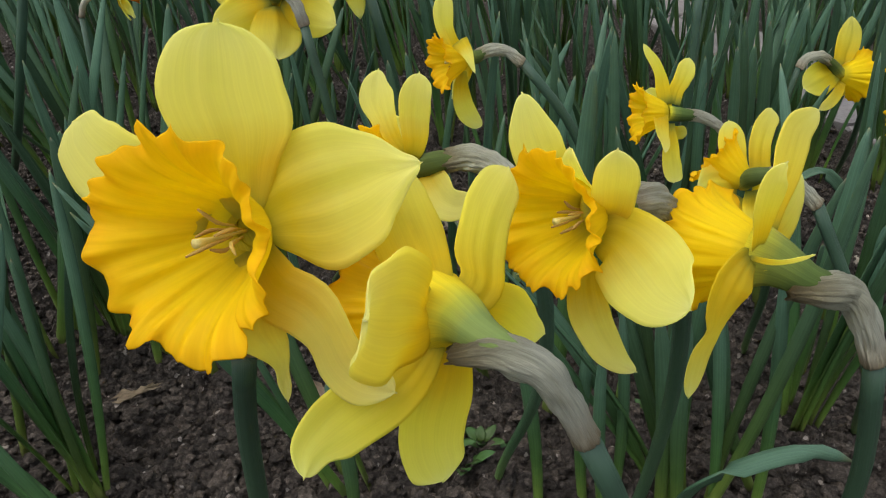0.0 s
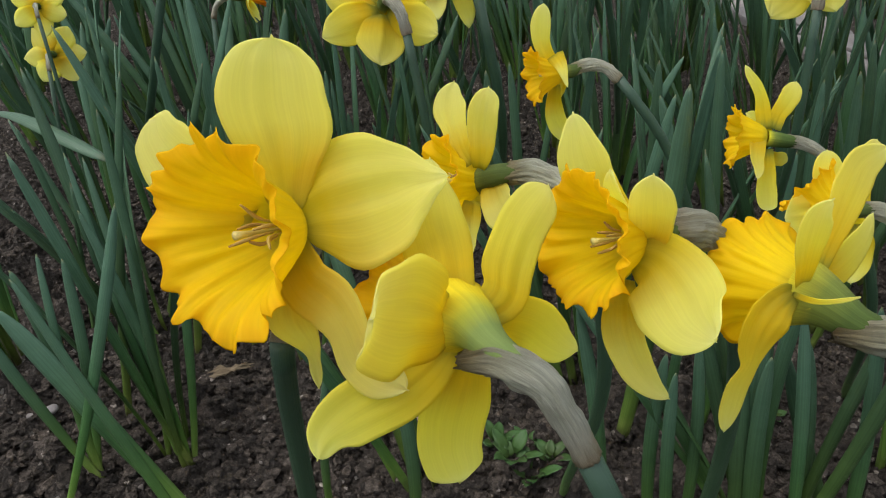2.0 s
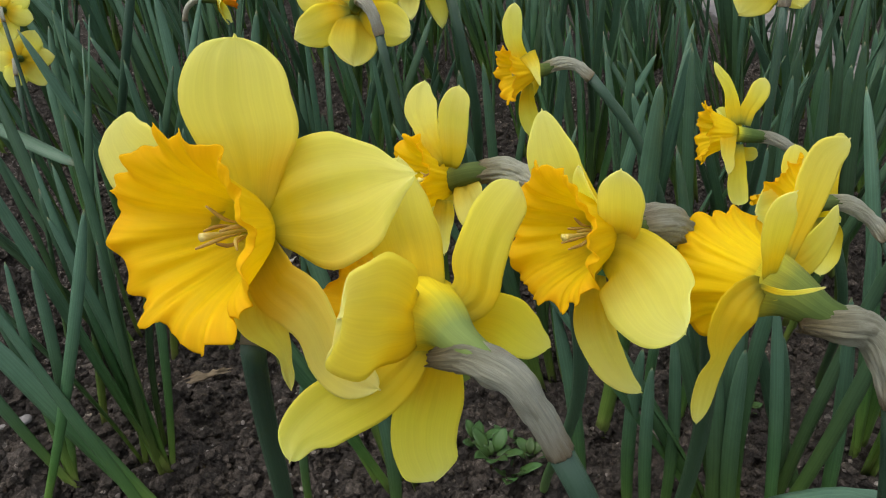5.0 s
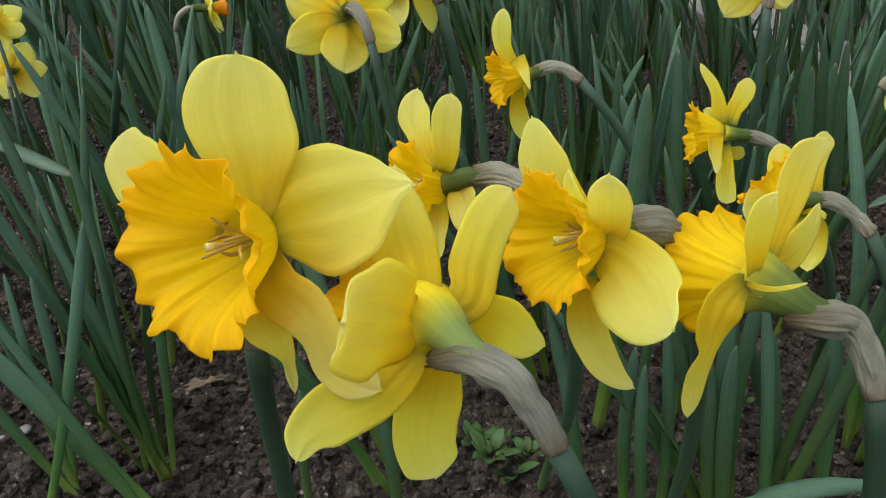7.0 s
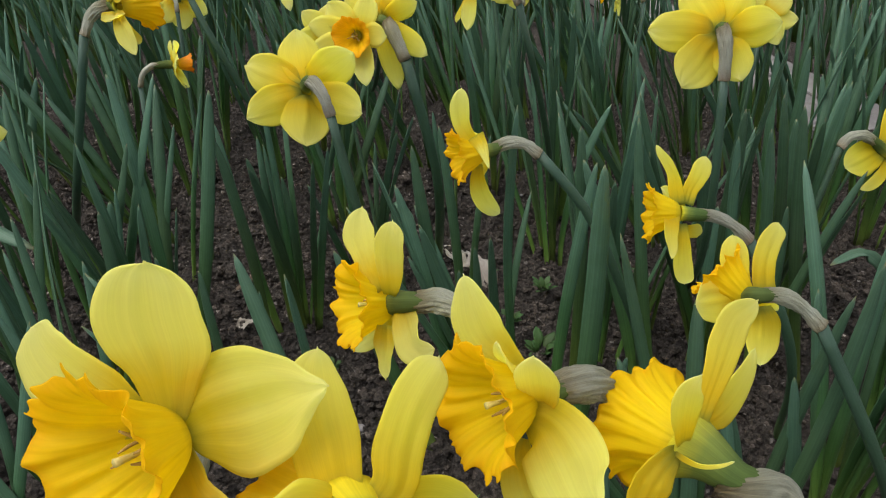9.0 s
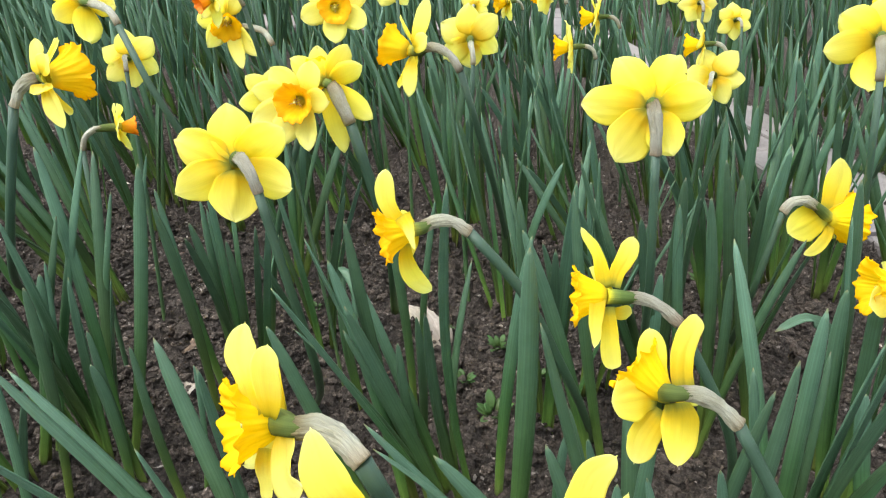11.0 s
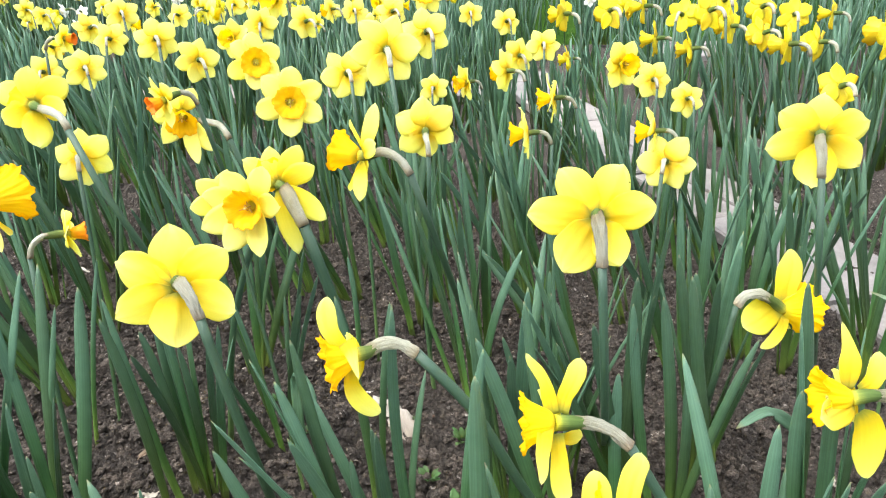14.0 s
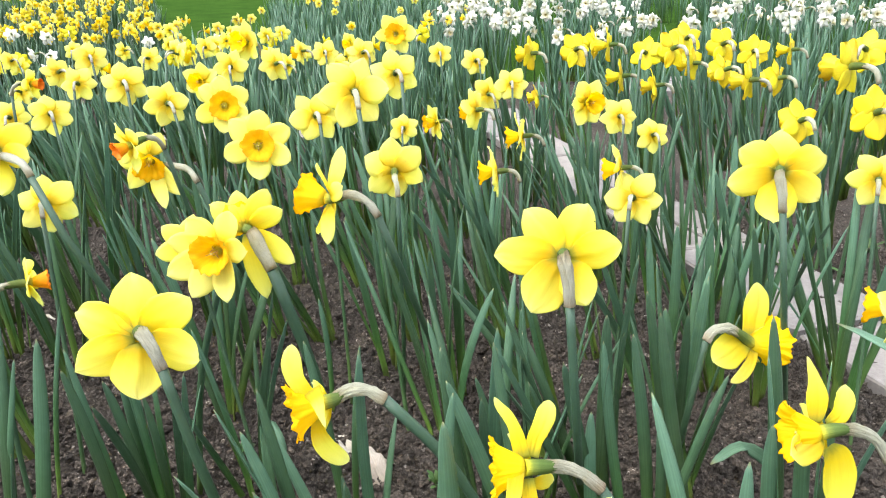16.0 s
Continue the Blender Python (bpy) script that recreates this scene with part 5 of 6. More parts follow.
bloom("cup", (0.2473, 1.816, 0.4217, 1), -4, -12, 29)
bloom("cup", (0.1919, 1.904, 0.3847, 1), 18, -12, 30)
bloom("cup", (0.1546, 1.705, 0.3840, 1), 59, 0, 31)
bloom("trumpet", (0.3300, 2.06, 0.3494, 0.7954), 74, 0, 32)
bloom("cup", (0.0661, 2.176, 0.4583, 1), 2, -12, 33)
bloom("cup", (0.1656, 2.17, 0.4343, 1), 14, -12, 34)
bloom("flat", (-0.0564, 2.17, 0.5179, 1.22), 175, 14, 35)
bloom("cup", (-0.4569, 2.062, 0.5160, 1.22), 147, 14, 36)
bloom("cup", (-0.3265, 1.848, 0.4793, 1.03), 45, -12, 37)
bloom("cup", (-0.3254, 2.133, 0.4798, 1.03), 73, 0, 38)
bloom("cup", (-0.2743, 2.237, 0.4625, 1), 11, -12, 39)
bloom("cup", (-0.4521, 1.913, 0.4678, 1), 8, -12, 40)
bloom("cup", (-0.1660, 2.24, 0.4592, 1), 28, -12, 41)
bloom("cup", (-0.8750, 2.411, 0.4424, 1), -6, -12, 42)
bloom("cup", (-0.8131, 1.92, 0.4975, 1.22), 27, -12, 43)
bloom("cup", (-1.167, 2.172, 0.3807, 1), -8, -12, 44)
bloom("orange", (-0.7877, 1.614, 0.4792, 1.01), -89, 0, 45)
bloom("cup", (-1.066, 2.196, 0.4319, 1), 60, -12, 46)
bloom("cup", (-0.8679, 1.632, 0.4046, 1), 13, -12, 47)
bloom("cup", (-1.324, 2.396, 0.4474, 1), 62, -12, 48)
bloom("cup", (-0.8459, 2.649, 0.4239, 1), 41, -12, 49)
bloom("cup", (-0.8765, 2.947, 0.4238, 1), -0, -12, 50)
bloom("trumpet", (0.2968, 1.931, 0.4800, 1), 55, 0, 51)
bloom("trumpet", (0.4166, 1.978, 0.4787, 1.116), 21, -12, 52)
bloom("trumpet", (0.5003, 2.173, 0.4793, 1.062), 60, 0, 53)
bloom("trumpet", (0.5209, 2.097, 0.4783, 1.083), 69, 0, 54)
bloom("trumpet", (0.5449, 2.021, 0.4054, 1), 68, 0, 55)
bloom("trumpet", (0.6071, 1.909, 0.3955, 1), 70, 0, 56)
bloom("trumpet", (0.5944, 1.939, 0.4711, 1), -34, -12, 57)
bloom("trumpet", (0.6496, 1.938, 0.4793, 1.051), 24, -12, 58)
bloom("trumpet", (0.7559, 2.174, 0.4797, 1.22), 3, -12, 59)
bloom("trumpet", (0.7031, 1.933, 0.4454, 1), 43, 0, 60)
bloom("trumpet", (0.7986, 2.007, 0.4794, 1.03), 11, -12, 61)
bloom("trumpet", (0.7486, 1.833, 0.4392, 1), 31, -12, 62)
bloom("trumpet", (0.8595, 1.947, 0.4671, 1), -11, -12, 63)
bloom("trumpet", (0.7823, 1.769, 0.4251, 1), 49, 0, 64)
bloom("trumpet", (0.8500, 1.772, 0.4279, 1), 37, 0, 65)
bloom("trumpet", (1.03, 2.137, 0.4484, 1), 56, 0, 66)
bloom("trumpet", (0.8888, 1.552, 0.4799, 1.22), 33, 0, 67)
bloom("trumpet", (1.068, 1.809, 0.4785, 1.173), -49, -12, 68)
bloom("trumpet", (0.7603, 1.198, 0.4583, 1.0000), 0, -12, 69)
bloom("cup", (0.7304, 1.099, 0.3816, 0.9143), -31, -12, 70)
bloom("cup", (0.5300, 0.7040, 0.3748, 0.7954), 57, 0, 71)
bloom("cup", (-0.5426, 0.6747, 0.3178, 0.7954), 21, -12, 72)
bloom("cup", (-0.5426, 0.6709, 0.3697, 0.7954), 31, -12, 73)
bloom("cup", (-0.1999, 0.8821, 0.3812, 0.8360), 28, -12, 75)
bloom("white", (-1.941, 3.704, 0.4231, 1), 60, -8, 80)
bloom("white", (-1.784, 3.295, 0.3820, 0.9610), 101, -8, 81)
bloom("white", (-1.661, 3.23, 0.3811, 0.8114), -10, -8, 82)
bloom("white", (-1.401, 2.724, 0.3759, 0.7954), 90, -8, 83)
bloom("white", (-1.485, 3.824, 0.3804, 0.8787), 23, -8, 84)
bloom("white", (-1.133, 3.855, 0.3818, 0.8444), 39, -8, 85)
bloom("white", (-2.202, 3.845, 0.4349, 1), 42, -8, 86)


# ---- leaves ----
def clump(at, leaves, label="clump of upright blue-green strap leaves in soil"):
    root = thing("daffodil_leaves", (at[0], at[1], ground_z(at[0], at[1])), label, "leaves", "leaf clumps")
    for me in leaves:
        part("leaf", me, root)
    return root


def single(base, tip, width, bow=(0, 0, 0), side=None, twist=0.0, **more):
    """One leaf that stands by itself or at the edge of a tuft."""
    z = ground_z(base[0], base[1]) - 0.01
    o = (base[0], base[1], z + 0.01)
    if side is None:
        side = (V(tip) - V((base[0], base[1], z))).cross(V((0.1, 0.85, -0.5)))
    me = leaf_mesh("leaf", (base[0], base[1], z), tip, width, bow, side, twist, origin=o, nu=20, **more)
    return clump(o, [me], "broad blue-green daffodil leaf standing in soil")


def tuft(seed, n, tall, spread, fine=True, rows=7):
    """Leaf meshes of a tuft round the origin."""
    r = random.Random(seed)
    out = []
    for k in range(n):
        q = r.uniform(0, 2 * math.pi)
        b = V((math.cos(q), math.sin(q), 0)) * r.uniform(0.004, 0.022)
        h = tall * r.uniform(0.66, 1.08)
        s = spread * r.uniform(0.25, 1.1)
        q2 = q + r.uniform(-0.5, 0.5)
        tip = V((math.cos(q2) * s, math.sin(q2) * s, h))
        bow = V((-math.cos(q2), -math.sin(q2), 0)) * s * r.uniform(0.02, 0.22)
        side = V((-math.sin(q2), math.cos(q2), 0))
        side = Matrix.Rotation(r.uniform(-0.8, 0.8), 3, "Z") @ side
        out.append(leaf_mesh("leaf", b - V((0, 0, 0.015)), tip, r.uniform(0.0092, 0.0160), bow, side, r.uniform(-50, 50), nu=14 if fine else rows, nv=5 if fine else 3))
    return out


# leaves near the front
single((-0.3540, 0.6480, 0.0000), (-0.3530, 0.6480, 0.3990), .015, (0.006, 0, 0.004), None, 25)
single((-0.4480, 0.6490, 0.0000), (-0.3050, 0.6490, 0.4000), .014, (-0.006, 0, 0.004), None, -25)
single((-0.3460, 0.6390, 0.0000), (-0.2470, 0.6390, 0.3890), .016, (0.006, 0, 0.004), None, 25)
single((-0.4530, 0.6390, -0.0000), (-0.3440, 0.6390, 0.3310), .014, (-0.006, 0, 0.004), None, -25)
single((-0.4580, 0.6300, -0.0000), (-0.3740, 0.6300, 0.2690), .018, (0.006, 0, 0.004), None, 25)
single((-0.3170, 0.6170, 0.0000), (-0.3310, 0.6170, 0.2110), .015, (-0.006, 0, 0.004), None, -25)
single((-0.3290, 0.6070, 0.0000), (-0.3310, 0.6070, 0.1750), .015, (0.006, 0, 0.004), None, 25)
single((-0.2540, 0.5900, 0.0000), (-0.2700, 0.5900, 0.2150), .014, (-0.006, 0, 0.004), None, -25)
single((-0.3900, 0.5790, 0.0000), (-0.3530, 0.5790, 0.2850), .015, (0.006, 0, 0.004), None, 25)
single((-0.4240, 0.7280, 0.0000), (-0.3390, 0.7280, 0.3180), .011, (-0.006, 0, 0.004), None, -25)
single((-0.2760, 0.7410, 0.0000), (-0.3020, 0.7410, 0.2960), .014, (0.006, 0, 0.004), None, 25)
single((-0.2720, 0.7730, 0.0000), (-0.3140, 0.7730, 0.3030), .014, (-0.006, 0, 0.004), None, -25)
single((-0.2610, 0.7860, -0.0000), (-0.2870, 0.7860, 0.2540), .013, (0.006, 0, 0.004), None, 25)
single((-0.2610, 0.8090, 0.0000), (-0.2790, 0.8090, 0.2730), .013, (-0.006, 0, 0.004), None, -25)
single((-0.2520, 0.7980, 0.0000), (-0.2500, 0.7980, 0.2250), .011, (0.006, 0, 0.004), None, 25)
single((-0.0280, 0.5870, 0.0000), (-0.1250, 0.5870, 0.2500), .0175, (-0.006, 0, 0.004), None, -25)
single((0.0010, 0.6040, 0.0000), (-0.0650, 0.6040, 0.3150), .014, (0.006, 0, 0.004), None, 25)
single((0.0080, 0.6200, 0.0000), (-0.0510, 0.6200, 0.3480), .015, (-0.006, 0, 0.004), None, -25)
single((0.0040, 0.6690, 0.0000), (0.0050, 0.6690, 0.2140), .010, (0.006, 0, 0.004), None, 25)
single((0.0240, 0.6210, 0.0000), (-0.0070, 0.6210, 0.2140), .012, (-0.006, 0, 0.004), None, -25)
single((-0.2420, 0.6070, 0.0000), (-0.2170, 0.6070, 0.1830), .007, (0.006, 0, 0.004), None, 25)
single((-0.0100, 0.7950, 0.0000), (0.0120, 0.7950, 0.2920), .009, (-0.006, 0, 0.004), None, -25)
single((-0.0960, 1.086, 0.0000), (-0.0980, 1.086, 0.2120), .009, (0.006, 0, 0.004), None, 25)
single((0.0990, 0.6350, 0.0000), (0.1200, 0.6350, 0.3320), .013, (-0.006, 0, 0.004), None, -25)
single((0.2750, 0.7560, 0.0000), (0.2780, 0.7560, 0.3450), .017, (0.006, 0, 0.004), None, 25)
single((0.4320, 0.8660, 0.0000), (0.3710, 0.8660, 0.2970), .016, (-0.006, 0, 0.004), None, -25)
single((0.4420, 1.061, 0.0000), (0.4370, 1.061, 0.3320), .016, (0.006, 0, 0.004), None, 25)
single((0.3280, 0.7050, 0.0000), (0.3900, 0.7050, 0.3040), .010, (-0.006, 0, 0.004), None, -25)
single((0.4640, 0.6900, 0.0000), (0.4170, 0.6900, 0.3750), .017, (0.006, 0, 0.004), None, 25)
single((0.4610, 0.6580, 0.0000), (0.4170, 0.6580, 0.2770), .016, (-0.006, 0, 0.004), None, -25)
single((0.3950, 0.5880, 0.0000), (0.3690, 0.5880, 0.1860), .014, (0.006, 0, 0.004), None, 25)
single((0.4860, 0.5960, 0.0000), (0.4280, 0.5960, 0.2040), .016, (-0.006, 0, 0.004), None, -25)
single((0.2060, 0.6860, 0.0000), (0.1120, 0.6860, 0.3120), .016, (0.006, 0, 0.004), None, 25)
single((0.2470, 0.9680, -0.0000), (0.2070, 0.9680, 0.2480), .012, (-0.006, 0, 0.004), None, -25)
single((0.1790, 0.8690, 0.0000), (0.1420, 0.8690, 0.2020), .010, (0.006, 0, 0.004), None, 25)
single((0.3300, 0.7510, 0.0000), (0.2750, 0.7510, 0.3170), .012, (-0.006, 0, 0.004), None, -25)
single((0.3420, 0.7420, 0.0000), (0.3030, 0.7420, 0.3300), .014, (0.006, 0, 0.004), None, 25)
single((0.2850, 0.7280, 0.0000), (0.2620, 0.7280, 0.2460), .014, (-0.006, 0, 0.004), None, -25)
single((0.3440, 0.7330, 0.0000), (0.3350, 0.7330, 0.2470), .012, (0.006, 0, 0.004), None, 25)
single((0.1650, 0.5680, 0.0000), (0.1610, 0.5680, 0.1600), .010, (-0.006, 0, 0.004), None, -25)
single((0.1970, 0.5710, 0.0000), (0.1810, 0.5710, 0.1510), .010, (0.006, 0, 0.004), None, 25)
single((-0.4090, 0.4640, 0.0000), (-0.3110, 0.4640, 0.3810), .013, (-0.006, 0, 0.004), None, -25)
single((-0.3970, 0.3410, 0.0000), (-0.2470, 0.3410, 0.3380), .011, (0.006, 0, 0.004), None, 25)
single((-0.2540, 0.3370, 0.0000), (-0.3470, 0.3370, 0.2690), .014, (-0.006, 0, 0.004), None, -25)
single((-0.3370, 0.4200, 0.0000), (-0.3050, 0.4200, 0.3670), .010, (0.006, 0, 0.004), None, 25)
single((-0.3180, 0.4190, 0.0000), (-0.3430, 0.4190, 0.3300), .011, (-0.006, 0, 0.004), None, -25)
single((-0.3080, 0.4170, 0.0000), (-0.3450, 0.4170, 0.2810), .011, (0.006, 0, 0.004), None, 25)
single((-0.3010, 0.4110, 0.0000), (-0.3700, 0.4110, 0.2610), .012, (-0.006, 0, 0.004), None, -25)
single((-0.3060, 0.4170, 0.0000), (-0.2580, 0.4170, 0.3350), .010, (0.006, 0, 0.004), None, 25)
single((-0.3100, 0.4100, 0.0000), (-0.3020, 0.4100, 0.2670), .011, (-0.006, 0, 0.004), None, -25)
single((0.1120, 0.5280, 0.0000), (0.1150, 0.5280, 0.3770), .018, (0.006, 0, 0.004), None, 25)
single((0.2490, 0.4240, 0.0000), (0.2700, 0.4240, 0.3380), .010, (-0.006, 0, 0.004), None, -25)
single((0.0930, 0.4040, 0.0000), (0.0500, 0.4040, 0.2530), .011, (0.006, 0, 0.004), None, 25)
single((0.1360, 0.4160, 0.0000), (0.1180, 0.4160, 0.2120), .011, (-0.006, 0, 0.004), None, -25)
single((0.1620, 0.4190, 0.0000), (0.1380, 0.4190, 0.2280), .010, (0.006, 0, 0.004), None, 25)
single((0.2190, 0.4200, 0.0000), (0.1810, 0.4200, 0.2520), .013, (-0.006, 0, 0.004), None, -25)
single((0.2570, 0.4310, 0.0000), (0.2160, 0.4310, 0.2260), .010, (0.006, 0, 0.004), None, 25)
single((0.3020, 0.4430, 0.0000), (0.2080, 0.4430, 0.2040), .012, (-0.006, 0, 0.004), None, -25)
single((-0.0670, 0.3720, 0.0000), (-0.0770, 0.3720, 0.1910), .012, (0.006, 0, 0.004), None, 25)
single((-0.1430, 0.3740, 0.0000), (-0.1310, 0.3740, 0.1890), .009, (-0.006, 0, 0.004), None, -25)
single((0.1240, 0.6970, 0.0000), (0.1070, 0.6970, 0.3430), .014, (0.006, 0, 0.004), None, 25)
single((0.2220, 0.6660, 0.0000), (0.1570, 0.6660, 0.3650), .012, (-0.006, 0, 0.004), None, -25)
single((0.3900, 0.8240, 0.0000), (0.3360, 0.8240, 0.3400), .014, (0.006, 0, 0.004), None, 25)
single((0.4050, 0.7300, 0.0000), (0.3250, 0.7300, 0.3600), .014, (-0.006, 0, 0.004), None, -25)
single((-0.0180, 0.7780, 0.0000), (-0.0470, 0.7780, 0.3070), .012, (0.006, 0, 0.004), None, 25)
single((-0.4500, 0.8820, 0.0000), (-0.3770, 0.8820, 0.3030), .009, (-0.006, 0, 0.004), None, -25)
single((-0.4350, 0.6320, 0.0000), (-0.3660, 0.6320, 0.2830), .008, (0.006, 0, 0.004), None, 25)
single((-0.4670, 0.6750, 0.0000), (-0.4900, 0.6750, 0.3720), .012, (-0.006, 0, 0.004), None, -25)
single((-0.5890, 0.8670, 0.0000), (-0.6970, 0.8670, 0.3460), .013, (0.006, 0, 0.004), None, 25)
single((-0.2720, 0.3590, 0.0000), (-0.3970, 0.3590, 0.2180), .024, (-0.006, 0, 0.004), None, 0)
single((-0.4920, 0.5630, 0.0000), (-0.5190, 0.5630, 0.2790), .009, (0.006, 0, 0.004), None, 25)

single((-0.3770, 0.3760, 0.0000), (-0.4410, 0.3760, 0.1750), 0.014, (-0.008, 0, 0.004), None, 20)
single((-0.3830, 0.3800, 0.0000), (-0.3920, 0.3800, 0.2420), 0.015, (0.006, 0, 0.004), None, 25)
single((-0.3870, 0.3830, 0.0000), (-0.3640, 0.3830, 0.2590), 0.014, (-0.006, 0, 0.004), None, -25)
single((-0.3910, 0.3820, 0.0000), (-0.3410, 0.3820, 0.2580), 0.013, (0.006, 0, 0.004), None, 20)
single((0.2370, 0.4050, 0.0000), (0.2700, 0.4050, 0.3760), 0.012, (0.012, 0, 0.004), None, 30)
single((0.2020, 0.4070, 0.0000), (0.1620, 0.4070, 0.2330), 0.014, (0.004, 0, 0.004), None, -20)
single((0.2180, 0.4030, 0.0000), (0.1840, 0.4030, 0.2310), 0.013, (-0.004, 0, 0.004), None, 20)
single((0.2530, 0.4130, 0.0000), (0.1980, 0.4130, 0.2670), 0.01, (0.004, 0, 0.004), None, -20)
single((0.1510, 0.3950, 0.0000), (0.1230, 0.3950, 0.2130), 0.01, (-0.004, 0, 0.004), None, 20)
single((0.2940, 0.4230, 0.0000), (0.2480, 0.4230, 0.2690), 0.012, (0.006, 0, 0.004), None, 25)

def bent(points, width, label="blue-green daffodil leaf bent over and broken"):
    """A leaf that arches over: a strap along a curve."""
    line = spline(points, 22)
    z = ground_z(points[0][0], points[0][1])
    o = V((points[0][0], points[0][1], z))
    grid, normals = [], []
    for i, p in enumerate(line):
        u = i / 22
        t = (line[min(i + 1, 22)] - line[max(i - 1, 0)]).normalized()
        s = V((1, 0.3, 0)) - t * V((1, 0.3, 0)).dot(t)
        if s.length < 0.35:
            s = V((0.2, 1, 0)) - t * V((0.2, 1, 0)).dot(t)
        s.normalize()
        n = s.cross(t)
        w = width / 2 * (0.75 + 0.25 * min(1, u / 0.3)) * (math.sqrt(max(0.01, 1 - ((u - 0.85) / 0.15) ** 2)) if u > 0.85 else 1)
        grid.append([p + s * (w * x) + n * (w * 0.3 * x * x) - o for x in (-1, -0.5, 0, 0.5, 1)])
        normals.append(n)
    verts, faces, uvs = sheet(grid, 0.0016, normals)
    return clump(o, [mesh_from("leaf", verts, faces, LEAF, uvs)], label)


bent([(-0.0830, 0.7570, 0.0000), (-0.0969, 0.7525, 0.1641), (-0.0962, 0.7665, 0.2130), (-0.0797, 0.7497, 0.1993), (-0.0777, 0.7367, 0.1519)], 0.012)
bent([(0.5030, 0.8050, 0.0000), (0.4601, 0.7488, 0.1676), (0.4364, 0.7450, 0.1862), (0.3888, 0.7176, 0.1852)], 0.014)
bent([(-0.7850, 0.6570, 0.0000), (-0.5502, 0.5940, 0.2796), (-0.4734, 0.5686, 0.2700), (-0.4072, 0.5498, 0.2556)], 0.016)
bent([(0.2140, 0.3870, 0.0000), (0.1748, 0.2743, 0.2277), (0.2229, 0.2946, 0.2207), (0.2647, 0.3061, 0.2001)], 0.012)
bent([(0.8570, 1.121, 0.0000), (0.6015, 0.8140, 0.2727), (0.5742, 0.8381, 0.2819), (0.5664, 0.8488, 0.2824)], 0.016)


TUFTS = [tuft(100 + k, 6 + k % 4, 0.37, 0.11) for k in range(14)]
BACK_TUFTS = [tuft(130 + k, 7 + k % 4, 0.37, 0.11, False) for k in range(14)]


def plant(x, y, which, turn, size=1.0):
    root = thing("daffodil_leaves", (x, y, ground_z(x, y)), "tuft of upright blue-green strap leaves in soil", "leaves", "leaf clumps")
    for me in (TUFTS if y < 1.75 else BACK_TUFTS)[which % len(TUFTS)]:
        part("leaf", me, root)
    # most tufts lean a little to one side
    root.rotation_euler = (Matrix.Rotation(-0.13 + 0.16 * math.sin(9 * turn), 4, "Y") @ Matrix.Rotation(0.1 * math.cos(7 * turn), 4, "X") @ Matrix.Rotation(turn, 4, "Z")).to_euler()
    root.scale = (size, size, size)
    return root


PATHS = [([(1.45, 0.2), (1.02, 0.95), (0.86, 1.42), (0.75, 1.8), (0.55, 2.5), (0.36, 3.15), (0.25, 4.0)], 0.13),
         ([(-4.0, 3.1), (-1.8, 3.3), (0.4, 3.35)], 0.16), ([(1.2, 4.2), (1.5, 5.0), (1.8, 6.0)], 0.2)]


def path_distance(x, y):
    best = 9.0
    p = V((x, y))
    for line, half in PATHS:
        for a, b in zip(line, line[1:]):
            a, b = V(a), V(b)
            t = max(0, min(1, (p - a).dot(b - a) / (b - a).length_squared))
            best = min(best, (p - a.lerp(b, t)).length - half)
    return best


placed = []
r = random.Random(5)


def free(x, y, gap):
    return all((x - a) ** 2 + (y - b) ** 2 > gap * gap for a, b in placed)


for x, y in [(-.33,.43),(.16,.75),(.30,.80),(.22,.84),(.10,1.01),(-.167,.905),(.41,.89),(.27,1.07),(.61,1.09),(.55,1.14),(.25,1.38),(.17,1.43),(.03,1.34),(-.01,1.21),(-.24,1.35),(-.15,1.34),(-.55,.99),(.36,1.24),(.2,1.30),(-.39,.67),(-.62,.78),(-.72,.62),(-.56,.5),(.22,.44),(.36,.52),(.47,.66),(.55,.5),(-.08,.42),(-.24,.79),(-.46,.6),(.05,.62),(.68,.8),(.58,1.3),(.66,1.26),(.52,1.5),(.60,1.52),(.56,1.7),(.48,1.85),(.44,1.62),(.98,1.35),(1.05,1.15),(.70,1.04),(.77,1.17),(.69,1.36),(.70,1.5),(.62,1.64)]:
    placed.append((x, y))
    plant(x, y, len(placed), r.uniform(0, 6.28), r.uniform(0.85, 1.05))
for x, y in [(-0.26, 0.6), (0.0, 0.78), (-0.38, 0.9), (0.02, 1.02), (-0.4, 1.12), (-0.1, 1.08)]:
    placed.append((x, y))

# the beds further back fill up by themselves
for _ in range(6000):
    if len(placed) > 420:
        break
    y = 1.05 + 2.3 * r.random() ** 0.8
    x = r.uniform(-0.85 * y - 0.2, 0.85 * y + 0.25)
    if path_distance(x, y) < 0.0 or not free(x, y, 0.100 + 0.022 * y):
        continue
    if 0.95 < x < 1.5 and 1.5 < y < 2.3:
        continue
    placed.append((x, y))
    plant(x, y, len(placed), r.uniform(0, 6.28), r.uniform(0.85, 1.12))

for k, (x, y) in enumerate([(1.13, 1.42), (1.22, 1.68), (1.04, 1.78), (1.34, 1.92), (1.14, 2.06), (1.38, 1.56), (1.0, 2.15), (1.28, 2.2)]):
    plant(x, y, k + 3, 1.7 * k, 0.92 + 0.03 * (k % 4))


